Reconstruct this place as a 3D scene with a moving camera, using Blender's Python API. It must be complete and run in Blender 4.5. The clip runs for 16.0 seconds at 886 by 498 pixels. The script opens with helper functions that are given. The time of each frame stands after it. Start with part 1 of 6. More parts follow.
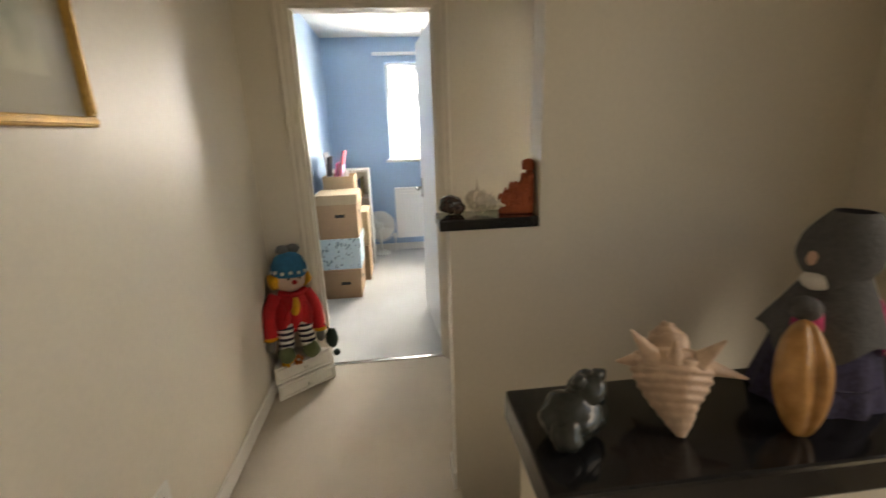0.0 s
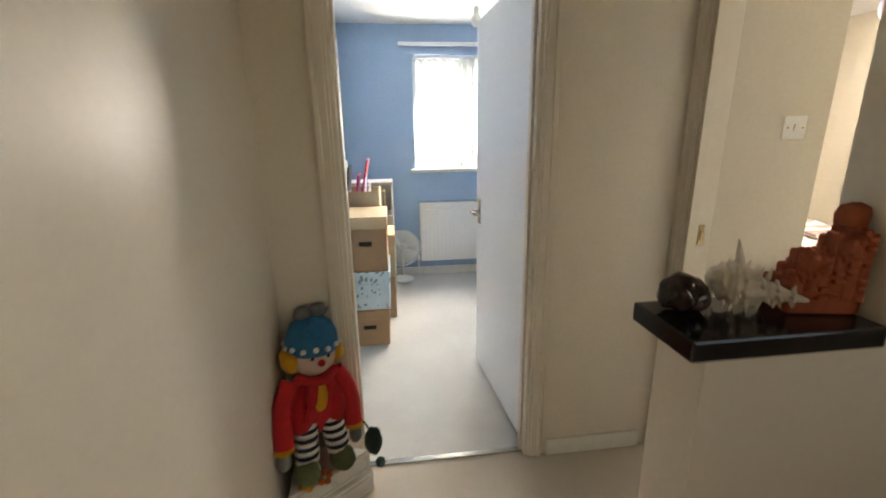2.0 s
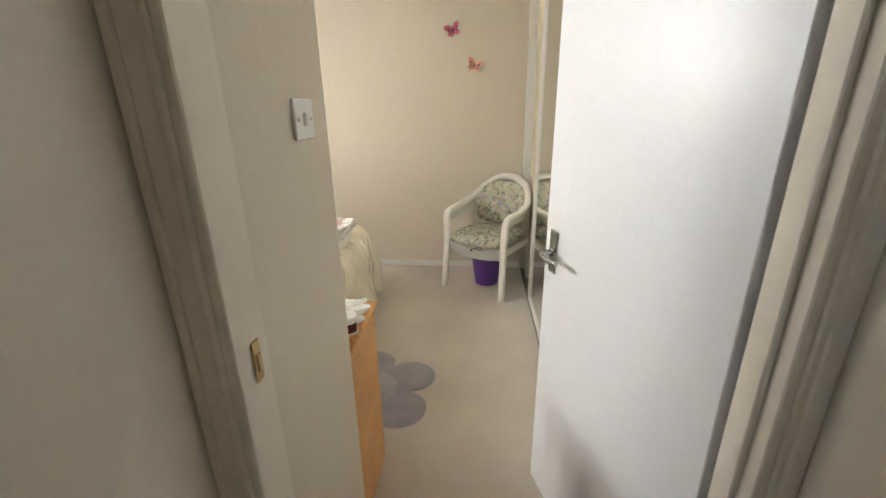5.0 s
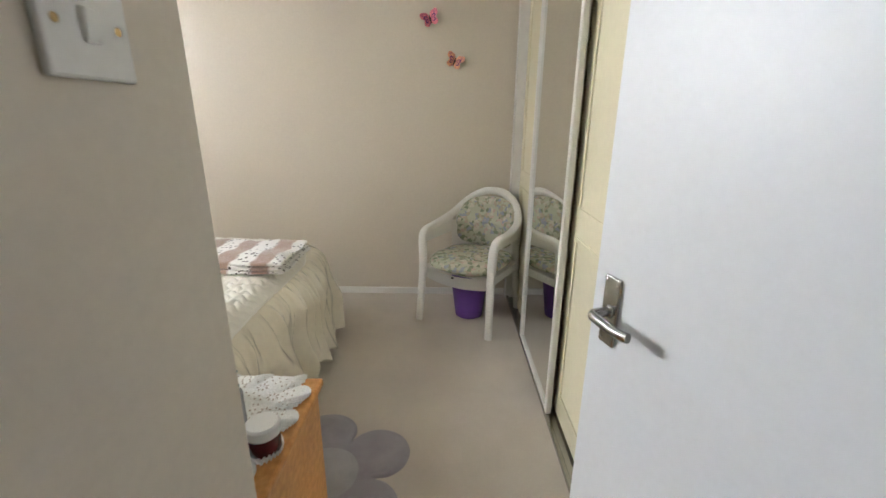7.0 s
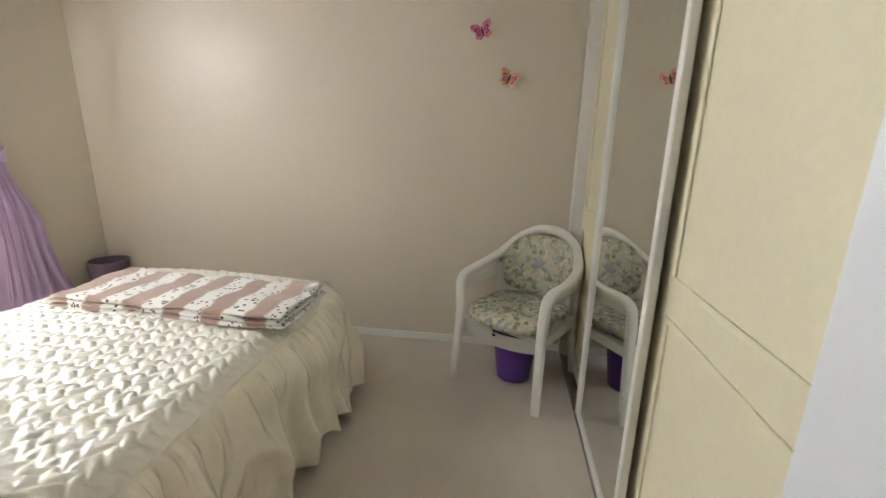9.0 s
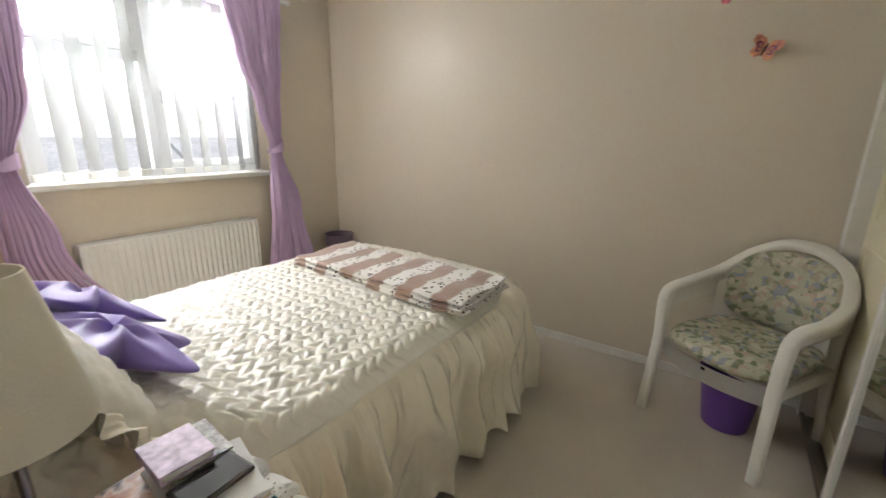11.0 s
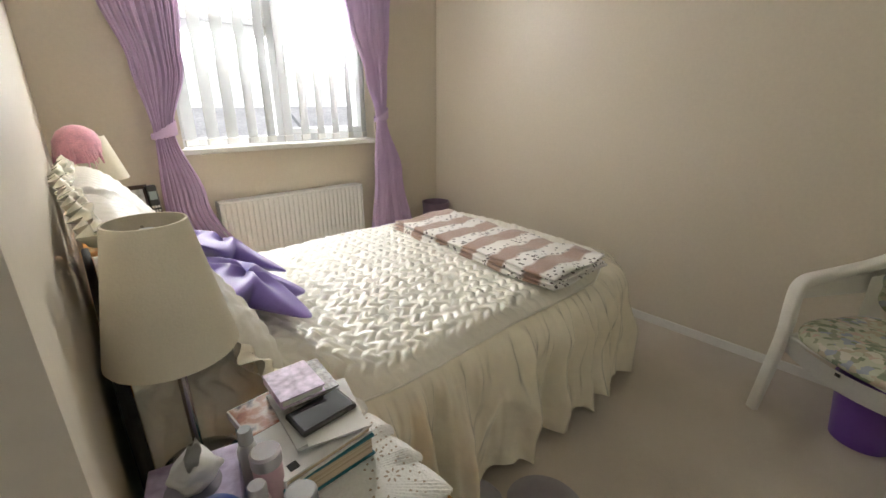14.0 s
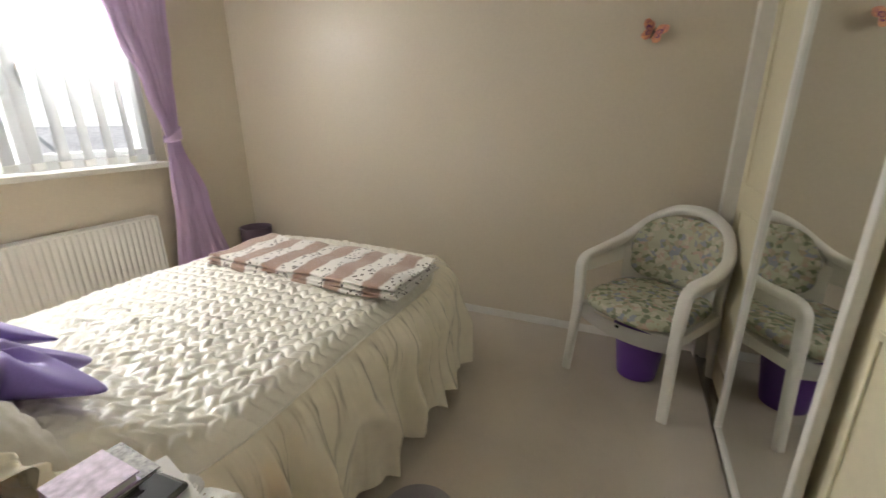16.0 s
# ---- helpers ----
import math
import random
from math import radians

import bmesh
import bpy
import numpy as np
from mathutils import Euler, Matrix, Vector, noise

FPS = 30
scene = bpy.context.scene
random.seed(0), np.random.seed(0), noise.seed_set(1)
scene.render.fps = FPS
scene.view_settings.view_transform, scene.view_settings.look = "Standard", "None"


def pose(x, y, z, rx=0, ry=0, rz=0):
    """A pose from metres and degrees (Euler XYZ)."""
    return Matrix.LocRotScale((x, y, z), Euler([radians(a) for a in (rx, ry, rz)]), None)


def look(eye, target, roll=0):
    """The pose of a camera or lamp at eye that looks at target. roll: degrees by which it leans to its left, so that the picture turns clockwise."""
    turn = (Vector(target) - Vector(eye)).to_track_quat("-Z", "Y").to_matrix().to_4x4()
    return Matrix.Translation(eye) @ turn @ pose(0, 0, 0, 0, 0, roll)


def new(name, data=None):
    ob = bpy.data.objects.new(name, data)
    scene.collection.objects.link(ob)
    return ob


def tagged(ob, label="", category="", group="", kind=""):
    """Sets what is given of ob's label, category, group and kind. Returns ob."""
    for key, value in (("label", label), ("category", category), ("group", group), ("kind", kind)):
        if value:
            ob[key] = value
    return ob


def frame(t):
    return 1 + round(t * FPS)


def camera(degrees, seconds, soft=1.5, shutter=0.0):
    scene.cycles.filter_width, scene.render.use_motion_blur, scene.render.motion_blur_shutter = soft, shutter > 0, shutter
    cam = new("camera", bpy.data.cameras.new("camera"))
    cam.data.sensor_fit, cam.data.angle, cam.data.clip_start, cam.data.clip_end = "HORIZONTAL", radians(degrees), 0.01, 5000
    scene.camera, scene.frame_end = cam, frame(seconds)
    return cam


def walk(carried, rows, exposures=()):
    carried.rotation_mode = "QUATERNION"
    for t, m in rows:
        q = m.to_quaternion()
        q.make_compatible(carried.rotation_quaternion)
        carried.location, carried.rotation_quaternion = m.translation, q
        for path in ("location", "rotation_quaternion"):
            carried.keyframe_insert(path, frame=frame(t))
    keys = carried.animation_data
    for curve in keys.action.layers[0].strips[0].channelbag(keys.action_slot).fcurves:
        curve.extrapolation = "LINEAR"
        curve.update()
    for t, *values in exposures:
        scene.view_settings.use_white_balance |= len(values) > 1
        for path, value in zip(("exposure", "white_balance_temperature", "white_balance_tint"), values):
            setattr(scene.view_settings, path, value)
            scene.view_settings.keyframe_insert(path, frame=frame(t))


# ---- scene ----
cam = camera(93.6, 16.0, shutter=0.35)
PATH = [
    (0, (0.022, -0.022, 1.413), (0.214, 1.894, 0.874), -2.0),
    (0.5, (-0.062, -0.001, 1.399), (-0.179, 1.913, 0.829), -1.7),
    (1, (-0.218, 0.212, 1.4), (-0.34, 2.13, 0.846), -1.3),
    (1.5, (-0.305, 0.468, 1.404), (-0.282, 2.391, 0.855), -1.3),
    (2, (-0.292, 0.817, 1.433), (-0.069, 2.735, 0.914), -1.0),
    (2.5, (-0.27, 1.115, 1.47), (0.312, 2.951, 0.931), -1.0),
    (3, (-0.253, 1.44, 1.485), (0.833, 3.01, 0.89), -2.1),
    (3.5, (-0.109, 1.622, 1.478), (1.383, 2.798, 0.854), -3.1),
    (4, (0.051, 1.722, 1.482), (1.787, 2.468, 0.827), -2.7),
    (4.5, (0.177, 1.831, 1.483), (2.021, 2.126, 0.767), -2.4),
    (7, (0.844, 1.981, 1.371), (2.755, 2.003, 0.78), 0.4),
    (7.5, (0.989, 1.951, 1.378), (2.909, 2.011, 0.821), 0.7),
    (8, (1.117, 1.929, 1.388), (3.047, 2.023, 0.875), 0.9),
    (10.3, (1.416, 1.961, 1.36), (3.187, 2.738, 0.852), 1.1),
    (10.5, (1.418, 1.968, 1.346), (3.145, 2.841, 0.841), 1.0),
    (11, (1.407, 1.965, 1.354), (2.995, 3.062, 0.83), 0.7),
    (11.5, (1.394, 1.97, 1.357), (2.837, 3.245, 0.818), 0.5),
    (12, (1.392, 1.977, 1.357), (2.716, 3.365, 0.789), 0.4),
    (12.5, (1.392, 1.976, 1.35), (2.64, 3.414, 0.739), 0.2),
    (13, (1.39, 1.975, 1.344), (2.609, 3.422, 0.693), 0.0),
    (13.5, (1.391, 1.967, 1.346), (2.615, 3.4, 0.676), -0.1),
    (14, (1.395, 1.965, 1.351), (2.662, 3.365, 0.69), 0.2),
    (14.5, (1.407, 1.97, 1.351), (2.749, 3.308, 0.713), 0.2),
    (15, (1.411, 1.974, 1.353), (2.875, 3.193, 0.743), 0.4),
    (15.5, (1.413, 1.981, 1.354), (3.022, 3.01, 0.76), 0.1),
    (16, (1.403, 1.978, 1.353), (3.147, 2.754, 0.754), -0.5),
]
walk(cam, [(t, look(eye, target, roll)) for t, eye, target, roll in PATH], [(0.0, 1.1, 7800, 10), (2.0, 0.95, 7700, 10), (2.5, 0.85, 7700, 10), (3.5, 0.65, 7600, 10), (4.5, 0.72, 7000, 10), (7.2, 0.30, 6200, 10), (8.2, 0.2, 6300, 10), (10.5, -0.17, 6500, 10), (16.0, -0.27, 6700, 10)])

# ---- world and lights ----
world = bpy.data.worlds.new("overcast_sky")
scene.world = world
world.use_nodes = True
wn = world.node_tree
sky = wn.nodes.new("ShaderNodeTexSky")
sky.sky_type, sky.sun_disc = "NISHITA", False
sky.sun_elevation, sky.sun_rotation = radians(47), radians(165)
sky.air_density, sky.dust_density = 1.0, 1.0
wn.links.new(sky.outputs[0], wn.nodes["Background"].inputs[0])
wn.nodes["Background"].inputs[1].default_value = 0.12

sun = new("sun", bpy.data.lights.new("sun", "SUN"))
sun.data.energy, sun.data.angle, sun.data.color = 2.5, radians(12), (1.0, 0.97, 0.93)
sun.matrix_basis = look((8, -30, 34), (0, 0, 0))


def area_lamp(name, x, y, z, wide, high, watts, target, col):
    lamp = new(name, bpy.data.lights.new(name, "AREA"))
    lamp.data.shape, lamp.data.size, lamp.data.size_y = "RECTANGLE", wide, high
    lamp.data.energy, lamp.data.color = watts, col
    lamp.matrix_basis = look((x, y, z), target)
    return lamp


bedroom_sky = area_lamp("bedroom_sky", 2.72, 6.0, 3.05, 2.3, 1.5, 75, (2.72, 4.3, 1.2), (0.96, 0.98, 1.0))
# Added fill inside the blind, aimed to brighten the far wall.
bedroom_wall_lamp = area_lamp("bedroom_wall_fill", 2.66, 4.965, 1.66, 1.25, 1.05, 2.2, (5.54, 2.485, 0.46), (0.97, 0.985, 1.0))
# Thin strip under the window head, added to lift the room's light.
area_lamp("bedroom_strip_fill", 2.66, 4.985, 2.185, 1.30, 0.06, 20, (2.66, 0.6, 0.9), (0.97, 0.985, 1.0))
area_lamp("bedroom_cloud_light", 2.66, 5.20, 1.93, 1.36, 0.60, 185, (2.66, 0.0, 1.6), (0.97, 0.985, 1.0))
bedroom_wall_lamp.data.spread, bedroom_sky.data.spread = radians(118), radians(125)
area_lamp("blue_room_daylight", 0.55, 5.62, 1.98, 1.7, 1.25, 215, (0.55, 0.0, 1.98), (0.98, 0.985, 1.0))
# Added warm fill for the landing; no such source is known.
area_lamp("landing_fill", 2.75, -0.55, 2.5, 1.5, 1.0, 12.5, (-0.4, 0.7, 0.3), (1.0, 0.86, 0.68))

# ---- materials ----


def rgb(c):
    return (c[0], c[1], c[2], 1.0)


def mat(name, col, rough=0.6, var=0.08, scale=3.0, fine=90.0, bump=0.08, metal=0.0, sheen=0.0, spec=0.5, col2=None, depth=0.002, trans=0.0, rvar=0.08, rand=0.0):
    m = bpy.data.materials.new(name)
    m.use_nodes = True
    nt = m.node_tree
    b = nt.nodes["Principled BSDF"]
    tc = nt.nodes.new("ShaderNodeTexCoord")
    big = nt.nodes.new("ShaderNodeTexNoise")
    big.inputs["Scale"].default_value, big.inputs["Detail"].default_value = scale, 4
    small = nt.nodes.new("ShaderNodeTexNoise")
    small.inputs["Scale"].default_value, small.inputs["Detail"].default_value = fine, 3
    for n in (big, small):
        nt.links.new(tc.outputs["Object"], n.inputs["Vector"])
    add = nt.nodes.new("ShaderNodeMath")
    add.operation = "ADD"
    nt.links.new(big.outputs["Fac"], add.inputs[0])
    nt.links.new(small.outputs["Fac"], add.inputs[1])
    rng = nt.nodes.new("ShaderNodeMapRange")
    rng.inputs["From Min"].default_value, rng.inputs["From Max"].default_value = 0.7, 1.3
    nt.links.new(add.outputs[0], rng.inputs["Value"])
    mix = nt.nodes.new("ShaderNodeMix")
    mix.data_type = "RGBA"
    lo = [max(0, c * (1 - var)) for c in col]
    hi = [min(1, c * (1 + var)) for c in (col2 or col)]
    mix.inputs["A"].default_value, mix.inputs["B"].default_value = rgb(lo), rgb(hi)
    nt.links.new(rng.outputs[0], mix.inputs["Factor"])
    nt.links.new(mix.outputs["Result"], b.inputs["Base Color"])
    rr = nt.nodes.new("ShaderNodeMapRange")
    rr.inputs["To Min"].default_value, rr.inputs["To Max"].default_value = max(0.02, rough - rvar), min(1, rough + rvar)
    nt.links.new(big.outputs["Fac"], rr.inputs["Value"])
    nt.links.new(rr.outputs[0], b.inputs["Roughness"])
    b.inputs["Metallic"].default_value = metal
    b.inputs["Specular IOR Level"].default_value = spec
    b.inputs["Sheen Weight"].default_value = sheen
    b.inputs["Transmission Weight"].default_value = trans
    if bump:
        bn = nt.nodes.new("ShaderNodeBump")
        bn.inputs["Strength"].default_value, bn.inputs["Distance"].default_value = bump, depth
        nt.links.new(small.outputs["Fac"], bn.inputs["Height"])
        nt.links.new(bn.outputs[0], b.inputs["Normal"])
    return m


def ramp_mat(name, vector_scale, tex, stops, rough=0.8, bump=0.2, depth=0.002, sheen=0.0, constant=True, detail=2.0):
    """A patterned material: one texture through a colour ramp."""
    m = bpy.data.materials.new(name)
    m.use_nodes = True
    nt = m.node_tree
    b = nt.nodes["Principled BSDF"]
    tc = nt.nodes.new("ShaderNodeTexCoord")
    mp = nt.nodes.new("ShaderNodeMapping")
    mp.inputs["Scale"].default_value = vector_scale
    nt.links.new(tc.outputs["Object"], mp.inputs["Vector"])
    t = nt.nodes.new(tex)
    t.inputs["Scale"].default_value = 1.0
    if tex == "ShaderNodeTexNoise":
        t.inputs["Detail"].default_value = detail
    nt.links.new(mp.outputs[0], t.inputs["Vector"])
    r = nt.nodes.new("ShaderNodeValToRGB")
    r.color_ramp.interpolation = "CONSTANT" if constant else "LINEAR"
    while len(r.color_ramp.elements) < len(stops):
        r.color_ramp.elements.new(0.5)
    for e, (p, c) in zip(r.color_ramp.elements, stops):
        e.position, e.color = p, rgb(c)
    if tex == "ShaderNodeTexVoronoi":
        sep = nt.nodes.new("ShaderNodeSeparateColor")
        nt.links.new(t.outputs["Color"], sep.inputs[0])
        nt.links.new(sep.outputs[0], r.inputs[0])
    else:
        nt.links.new(t.outputs[0], r.inputs[0])
    nt.links.new(r.outputs[0], b.inputs["Base Color"])
    b.inputs["Roughness"].default_value, b.inputs["Sheen Weight"].default_value = rough, sheen
    if bump:
        n = nt.nodes.new("ShaderNodeTexNoise")
        n.inputs["Scale"].default_value = 220
        nt.links.new(tc.outputs["Object"], n.inputs["Vector"])
        bn = nt.nodes.new("ShaderNodeBump")
        bn.inputs["Strength"].default_value, bn.inputs["Distance"].default_value = bump, depth
        nt.links.new(n.outputs[0], bn.inputs["Height"])
        nt.links.new(bn.outputs[0], b.inputs["Normal"])
    return m


M_LAND = mat("cream_wall_paint", (0.74, 0.68, 0.58), 0.40, 0.03, 1.5, 60, 0.12, depth=0.0012, spec=0.4)
M_BED = mat("beige_wall_paint", (0.67, 0.60, 0.49), 0.36, 0.03, 1.2, 60, 0.14, depth=0.0012, spec=0.5)
M_BLUE = mat("blue_wall_paint", (0.34, 0.48, 0.66), 0.6, 0.05, 1.2, 60, 0.1)
M_CEIL = mat("white_ceiling_paint", (0.80, 0.80, 0.78), 0.8, 0.03, 2, 40, 0.3)
M_CARPET = mat("beige_carpet", (0.60, 0.53, 0.44), 0.95, 0.16, 2.2, 420, 0.9, sheen=0.25, depth=0.004)
M_GLOSS = mat("white_gloss_paint", (0.80, 0.78, 0.73), 0.32, 0.03, 4, 30, 0.05)
M_CASE = mat("cream_gloss_paint", (0.75, 0.69, 0.59), 0.35, 0.03, 4, 30, 0.05)
M_DOOR = mat("white_door_paint", (0.80, 0.81, 0.82), 0.38, 0.02, 2, 45, 0.06)
M_UPVC = mat("white_plastic_frame", (0.82, 0.83, 0.84), 0.35, 0.02, 4, 60, 0.02)
M_CHROME = mat("brushed_chrome", (0.42, 0.41, 0.39), 0.22, 0.05, 20, 200, 0.03, metal=1.0)
M_BRASS = mat("aged_brass", (0.45, 0.33, 0.16), 0.35, 0.1, 20, 200, 0.05, metal=1.0)
M_BLACK = mat("polished_black_stone", (0.012, 0.012, 0.014), 0.12, 0.2, 12, 200, 0.0)
M_DARK = mat("dark_void_paint", (0.03, 0.028, 0.025), 0.8, 0.1)
M_PLAST = mat("white_switch_plastic", (0.80, 0.79, 0.75), 0.35, 0.02, 10, 80, 0.0)
M_RAD = mat("white_radiator_enamel", (0.80, 0.80, 0.79), 0.3, 0.02, 6, 60, 0.02)
M_SATIN = mat("cream_satin", (0.84, 0.78, 0.63), 0.18, 0.04, 5, 24, 0.35, sheen=0.0, spec=1.0, rvar=0.05, depth=0.006)
M_QUILT = mat("cream_quilted_satin", (0.82, 0.79, 0.70), 0.30, 0.03, 5, 60, 0.4, sheen=0.0, spec=1.0, rvar=0.05, depth=0.004)
M_CURT = mat("lilac_curtain_cloth", (0.62, 0.46, 0.68), 0.75, 0.06, 4, 260, 0.3, sheen=0.15)
M_PURP = mat("purple_satin", (0.20, 0.14, 0.45), 0.45, 0.08, 6, 200, 0.15, sheen=0.2)
M_BIN = mat("purple_plastic", (0.13, 0.05, 0.30), 0.4, 0.05, 6, 80, 0.02)
M_BIN2 = mat("lilac_plastic", (0.17, 0.12, 0.17), 0.5, 0.05, 6, 80, 0.02)
M_RESIN = mat("white_garden_resin", (0.78, 0.76, 0.70), 0.42, 0.04, 8, 120, 0.05)
M_PINE = mat("orange_pine", (0.55, 0.23, 0.055), 0.38, 0.18, 6, 60, 0.1, col2=(0.60, 0.30, 0.10))
M_RUG = mat("grey_plush", (0.33, 0.30, 0.33), 0.95, 0.2, 8, 380, 0.9, sheen=0.4, depth=0.005)
M_RUG2 = mat("pale_grey_plush", (0.40, 0.39, 0.40), 0.95, 0.2, 8, 380, 0.9, sheen=0.4, depth=0.005)
M_CREAMDOOR = mat("cream_wardrobe_laminate", (0.78, 0.72, 0.52), 0.45, 0.03, 3, 50, 0.03)
M_BLIND = mat("white_blind_fabric", (0.50, 0.51, 0.51), 0.8, 0.03, 10, 300, 0.2, trans=0.0)
M_CARD = mat("brown_cardboard", (0.42, 0.27, 0.16), 0.85, 0.08, 5, 120, 0.15)
M_CARDL = mat("pale_cardboard", (0.55, 0.42, 0.27), 0.85, 0.08, 5, 120, 0.15)
M_SHADE = mat("cream_lampshade_cloth", (0.78, 0.72, 0.58), 0.8, 0.03, 6, 300, 0.25)
M_PAPER = mat("white_paper", (0.78, 0.77, 0.74), 0.8, 0.03, 8, 60, 0.05)
M_GILT = mat("gilt_frame_wood", (0.50, 0.30, 0.07), 0.4, 0.2, 14, 90, 0.15, metal=0.35)

M_MIRROR = bpy.data.materials.new("mirror_glass")
M_MIRROR.use_nodes = True
_b = M_MIRROR.node_tree.nodes["Principled BSDF"]
_b.inputs["Base Color"].default_value, _b.inputs["Metallic"].default_value, _b.inputs["Roughness"].default_value = (0.82, 0.84, 0.82, 1), 1.0, 0.02
M_GLASS = bpy.data.materials.new("window_glass")
M_GLASS.use_nodes = True
_b = M_GLASS.node_tree.nodes["Principled BSDF"]
_b.inputs["Base Color"].default_value, _b.inputs["Roughness"].default_value = (1, 1, 1, 1), 0.0
_b.inputs["Transmission Weight"].default_value, _b.inputs["IOR"].default_value = 1.0, 1.02

# ---- builders ----
PLACE = {}


def box(bm, x0, x1, y0, y1, z0, z1):
    v = [bm.verts.new((x, y, z)) for z in (z0, z1) for y in (y0, y1) for x in (x0, x1)]
    for f in ((0, 2, 3, 1), (4, 5, 7, 6), (0, 1, 5, 4), (2, 6, 7, 3), (0, 4, 6, 2), (1, 3, 7, 5)):
        bm.faces.new([v[i] for i in f])
    return v


def rounded(bm, by, seg=2):
    bmesh.ops.bevel(bm, geom=list(bm.edges), offset=by, segments=seg, profile=0.5, affect="EDGES")
    return bm


def block(x0, x1, y0, y1, z0, z1, by=0.0, seg=2):
    bm = bmesh.new()
    box(bm, x0, x1, y0, y1, z0, z1)
    return rounded(bm, by, seg) if by else bm


def turned(bm, m):
    bmesh.ops.transform(bm, matrix=m, verts=bm.verts)
    return bm


def merge(*bms):
    out = bmesh.new()
    for b in bms:
        me = bpy.data.meshes.new("tmp")
        b.to_mesh(me)
        b.free()
        out.from_mesh(me)
        bpy.data.meshes.remove(me)
    return out


def to_mesh(name, bm, mats, smooth):
    me = bpy.data.meshes.new(name)
    bmesh.ops.recalc_face_normals(bm, faces=bm.faces)
    bm.to_mesh(me)
    bm.free()
    for m in mats if isinstance(mats, (list, tuple)) else [mats]:
        me.materials.append(m)
    if smooth:
        me.shade_smooth()
        me.set_sharp_from_angle(angle=radians(smooth if smooth > 1 else 40))
    return me


def solo(name, bm, mats, label="", category="", group="", kind="", smooth=0, at=None):
    """A thing or a piece of the setting that is one mesh, with its origin at its base."""
    lo = Vector([min(v.co[i] for v in bm.verts) for i in range(3)])
    hi = Vector([max(v.co[i] for v in bm.verts) for i in range(3)])
    m = Matrix.Translation(at or ((lo.x + hi.x) / 2, (lo.y + hi.y) / 2, lo.z))
    turned(bm, m.inverted())
    ob = new(name, to_mesh(name, bm, mats, smooth))
    ob.matrix_basis = m
    PLACE[ob] = m
    return tagged(ob, label, category, group, kind)


def thing(name, m, label="", category="", group="", kind=""):
    ob = new(name)
    ob.empty_display_size = 0.1
    ob.matrix_basis = m
    PLACE[ob] = m
    return tagged(ob, label, category, group, kind)


def part(name, bm, mats, parent, label="", smooth=0, local=False):
    """One mesh under a thing; bm in world metres, or in the thing's own if local."""
    if not local:
        turned(bm, PLACE[parent].inverted())
    ob = new(name, to_mesh(name, bm, mats, smooth))
    ob.parent = parent
    PLACE[ob] = PLACE[parent]
    if label:
        ob["label"] = label
    return ob


def lathe(profile, x=0, y=0, z=0, seg=28, close=True):
    bm = bmesh.new()
    rings = [[bm.verts.new((x + r * math.cos(2 * math.pi * i / seg), y + r * math.sin(2 * math.pi * i / seg), z + h)) for i in range(seg)] for r, h in profile]
    for a, b in zip(rings, rings[1:]):
        for i in range(seg):
            bm.faces.new((a[i], a[(i + 1) % seg], b[(i + 1) % seg], b[i]))
    if close:
        bm.faces.new(rings[0][::-1])
        bm.faces.new(rings[-1])
    return bm


def spline(pts, n):
    """Catmull-Rom through pts, n steps a span."""
    p = [Vector(q) for q in pts]
    p = [2 * p[0] - p[1]] + p + [2 * p[-1] - p[-2]]
    out = []
    for i in range(1, len(p) - 2):
        for k in range(n):
            t = k / n
            a, b, c, d = p[i - 1], p[i], p[i + 1], p[i + 2]
            out.append(0.5 * (2 * b + (c - a) * t + (2 * a - 5 * b + 4 * c - d) * t * t + (3 * b - a - 3 * c + d) * t ** 3))
    return out + [p[-2]]


def sweep(pts, wide, high, up=(0, 0, 1), n=6, power=0.5, taper=None, seg=10):
    """A rounded bar along a smooth line; wide across, high along up."""
    bm = bmesh.new()
    line = spline(pts, n) if n > 1 else [Vector(q) for q in pts]
    rings = []
    for i, c in enumerate(line):
        d = (line[min(i + 1, len(line) - 1)] - line[max(i - 1, 0)]).normalized()
        side = d.cross(Vector(up))
        side = side.normalized() if side.length > 1e-4 else Vector((1, 0, 0))
        top = side.cross(d)
        k = taper(i / (len(line) - 1)) if taper else 1.0
        ring = []
        for j in range(seg):
            a = 2 * math.pi * (j + 0.5) / seg
            ca, sa = math.cos(a), math.sin(a)
            ring.append(bm.verts.new(c + side * (wide / 2 * k * math.copysign(abs(ca) ** power, ca)) + top * (high / 2 * k * math.copysign(abs(sa) ** power, sa))))
        rings.append(ring)
    for a, b in zip(rings, rings[1:]):
        for j in range(seg):
            bm.faces.new((a[j], a[(j + 1) % seg], b[(j + 1) % seg], b[j]))
    bm.faces.new(rings[0][::-1])
    bm.faces.new(rings[-1])
    return bm


def sheet(nu, nv, f, wrap=False):
    """A grid of points f(u, v), u and v from 0 to 1."""
    bm = bmesh.new()
    g = [[bm.verts.new(f(i / (nu if wrap else nu - 1), j / (nv - 1))) for j in range(nv)] for i in range(nu)]
    for i in range(nu if wrap else nu - 1):
        for j in range(nv - 1):
            k = (i + 1) % nu
            bm.faces.new((g[i][j], g[k][j], g[k][j + 1], g[i][j + 1]))
    return bm


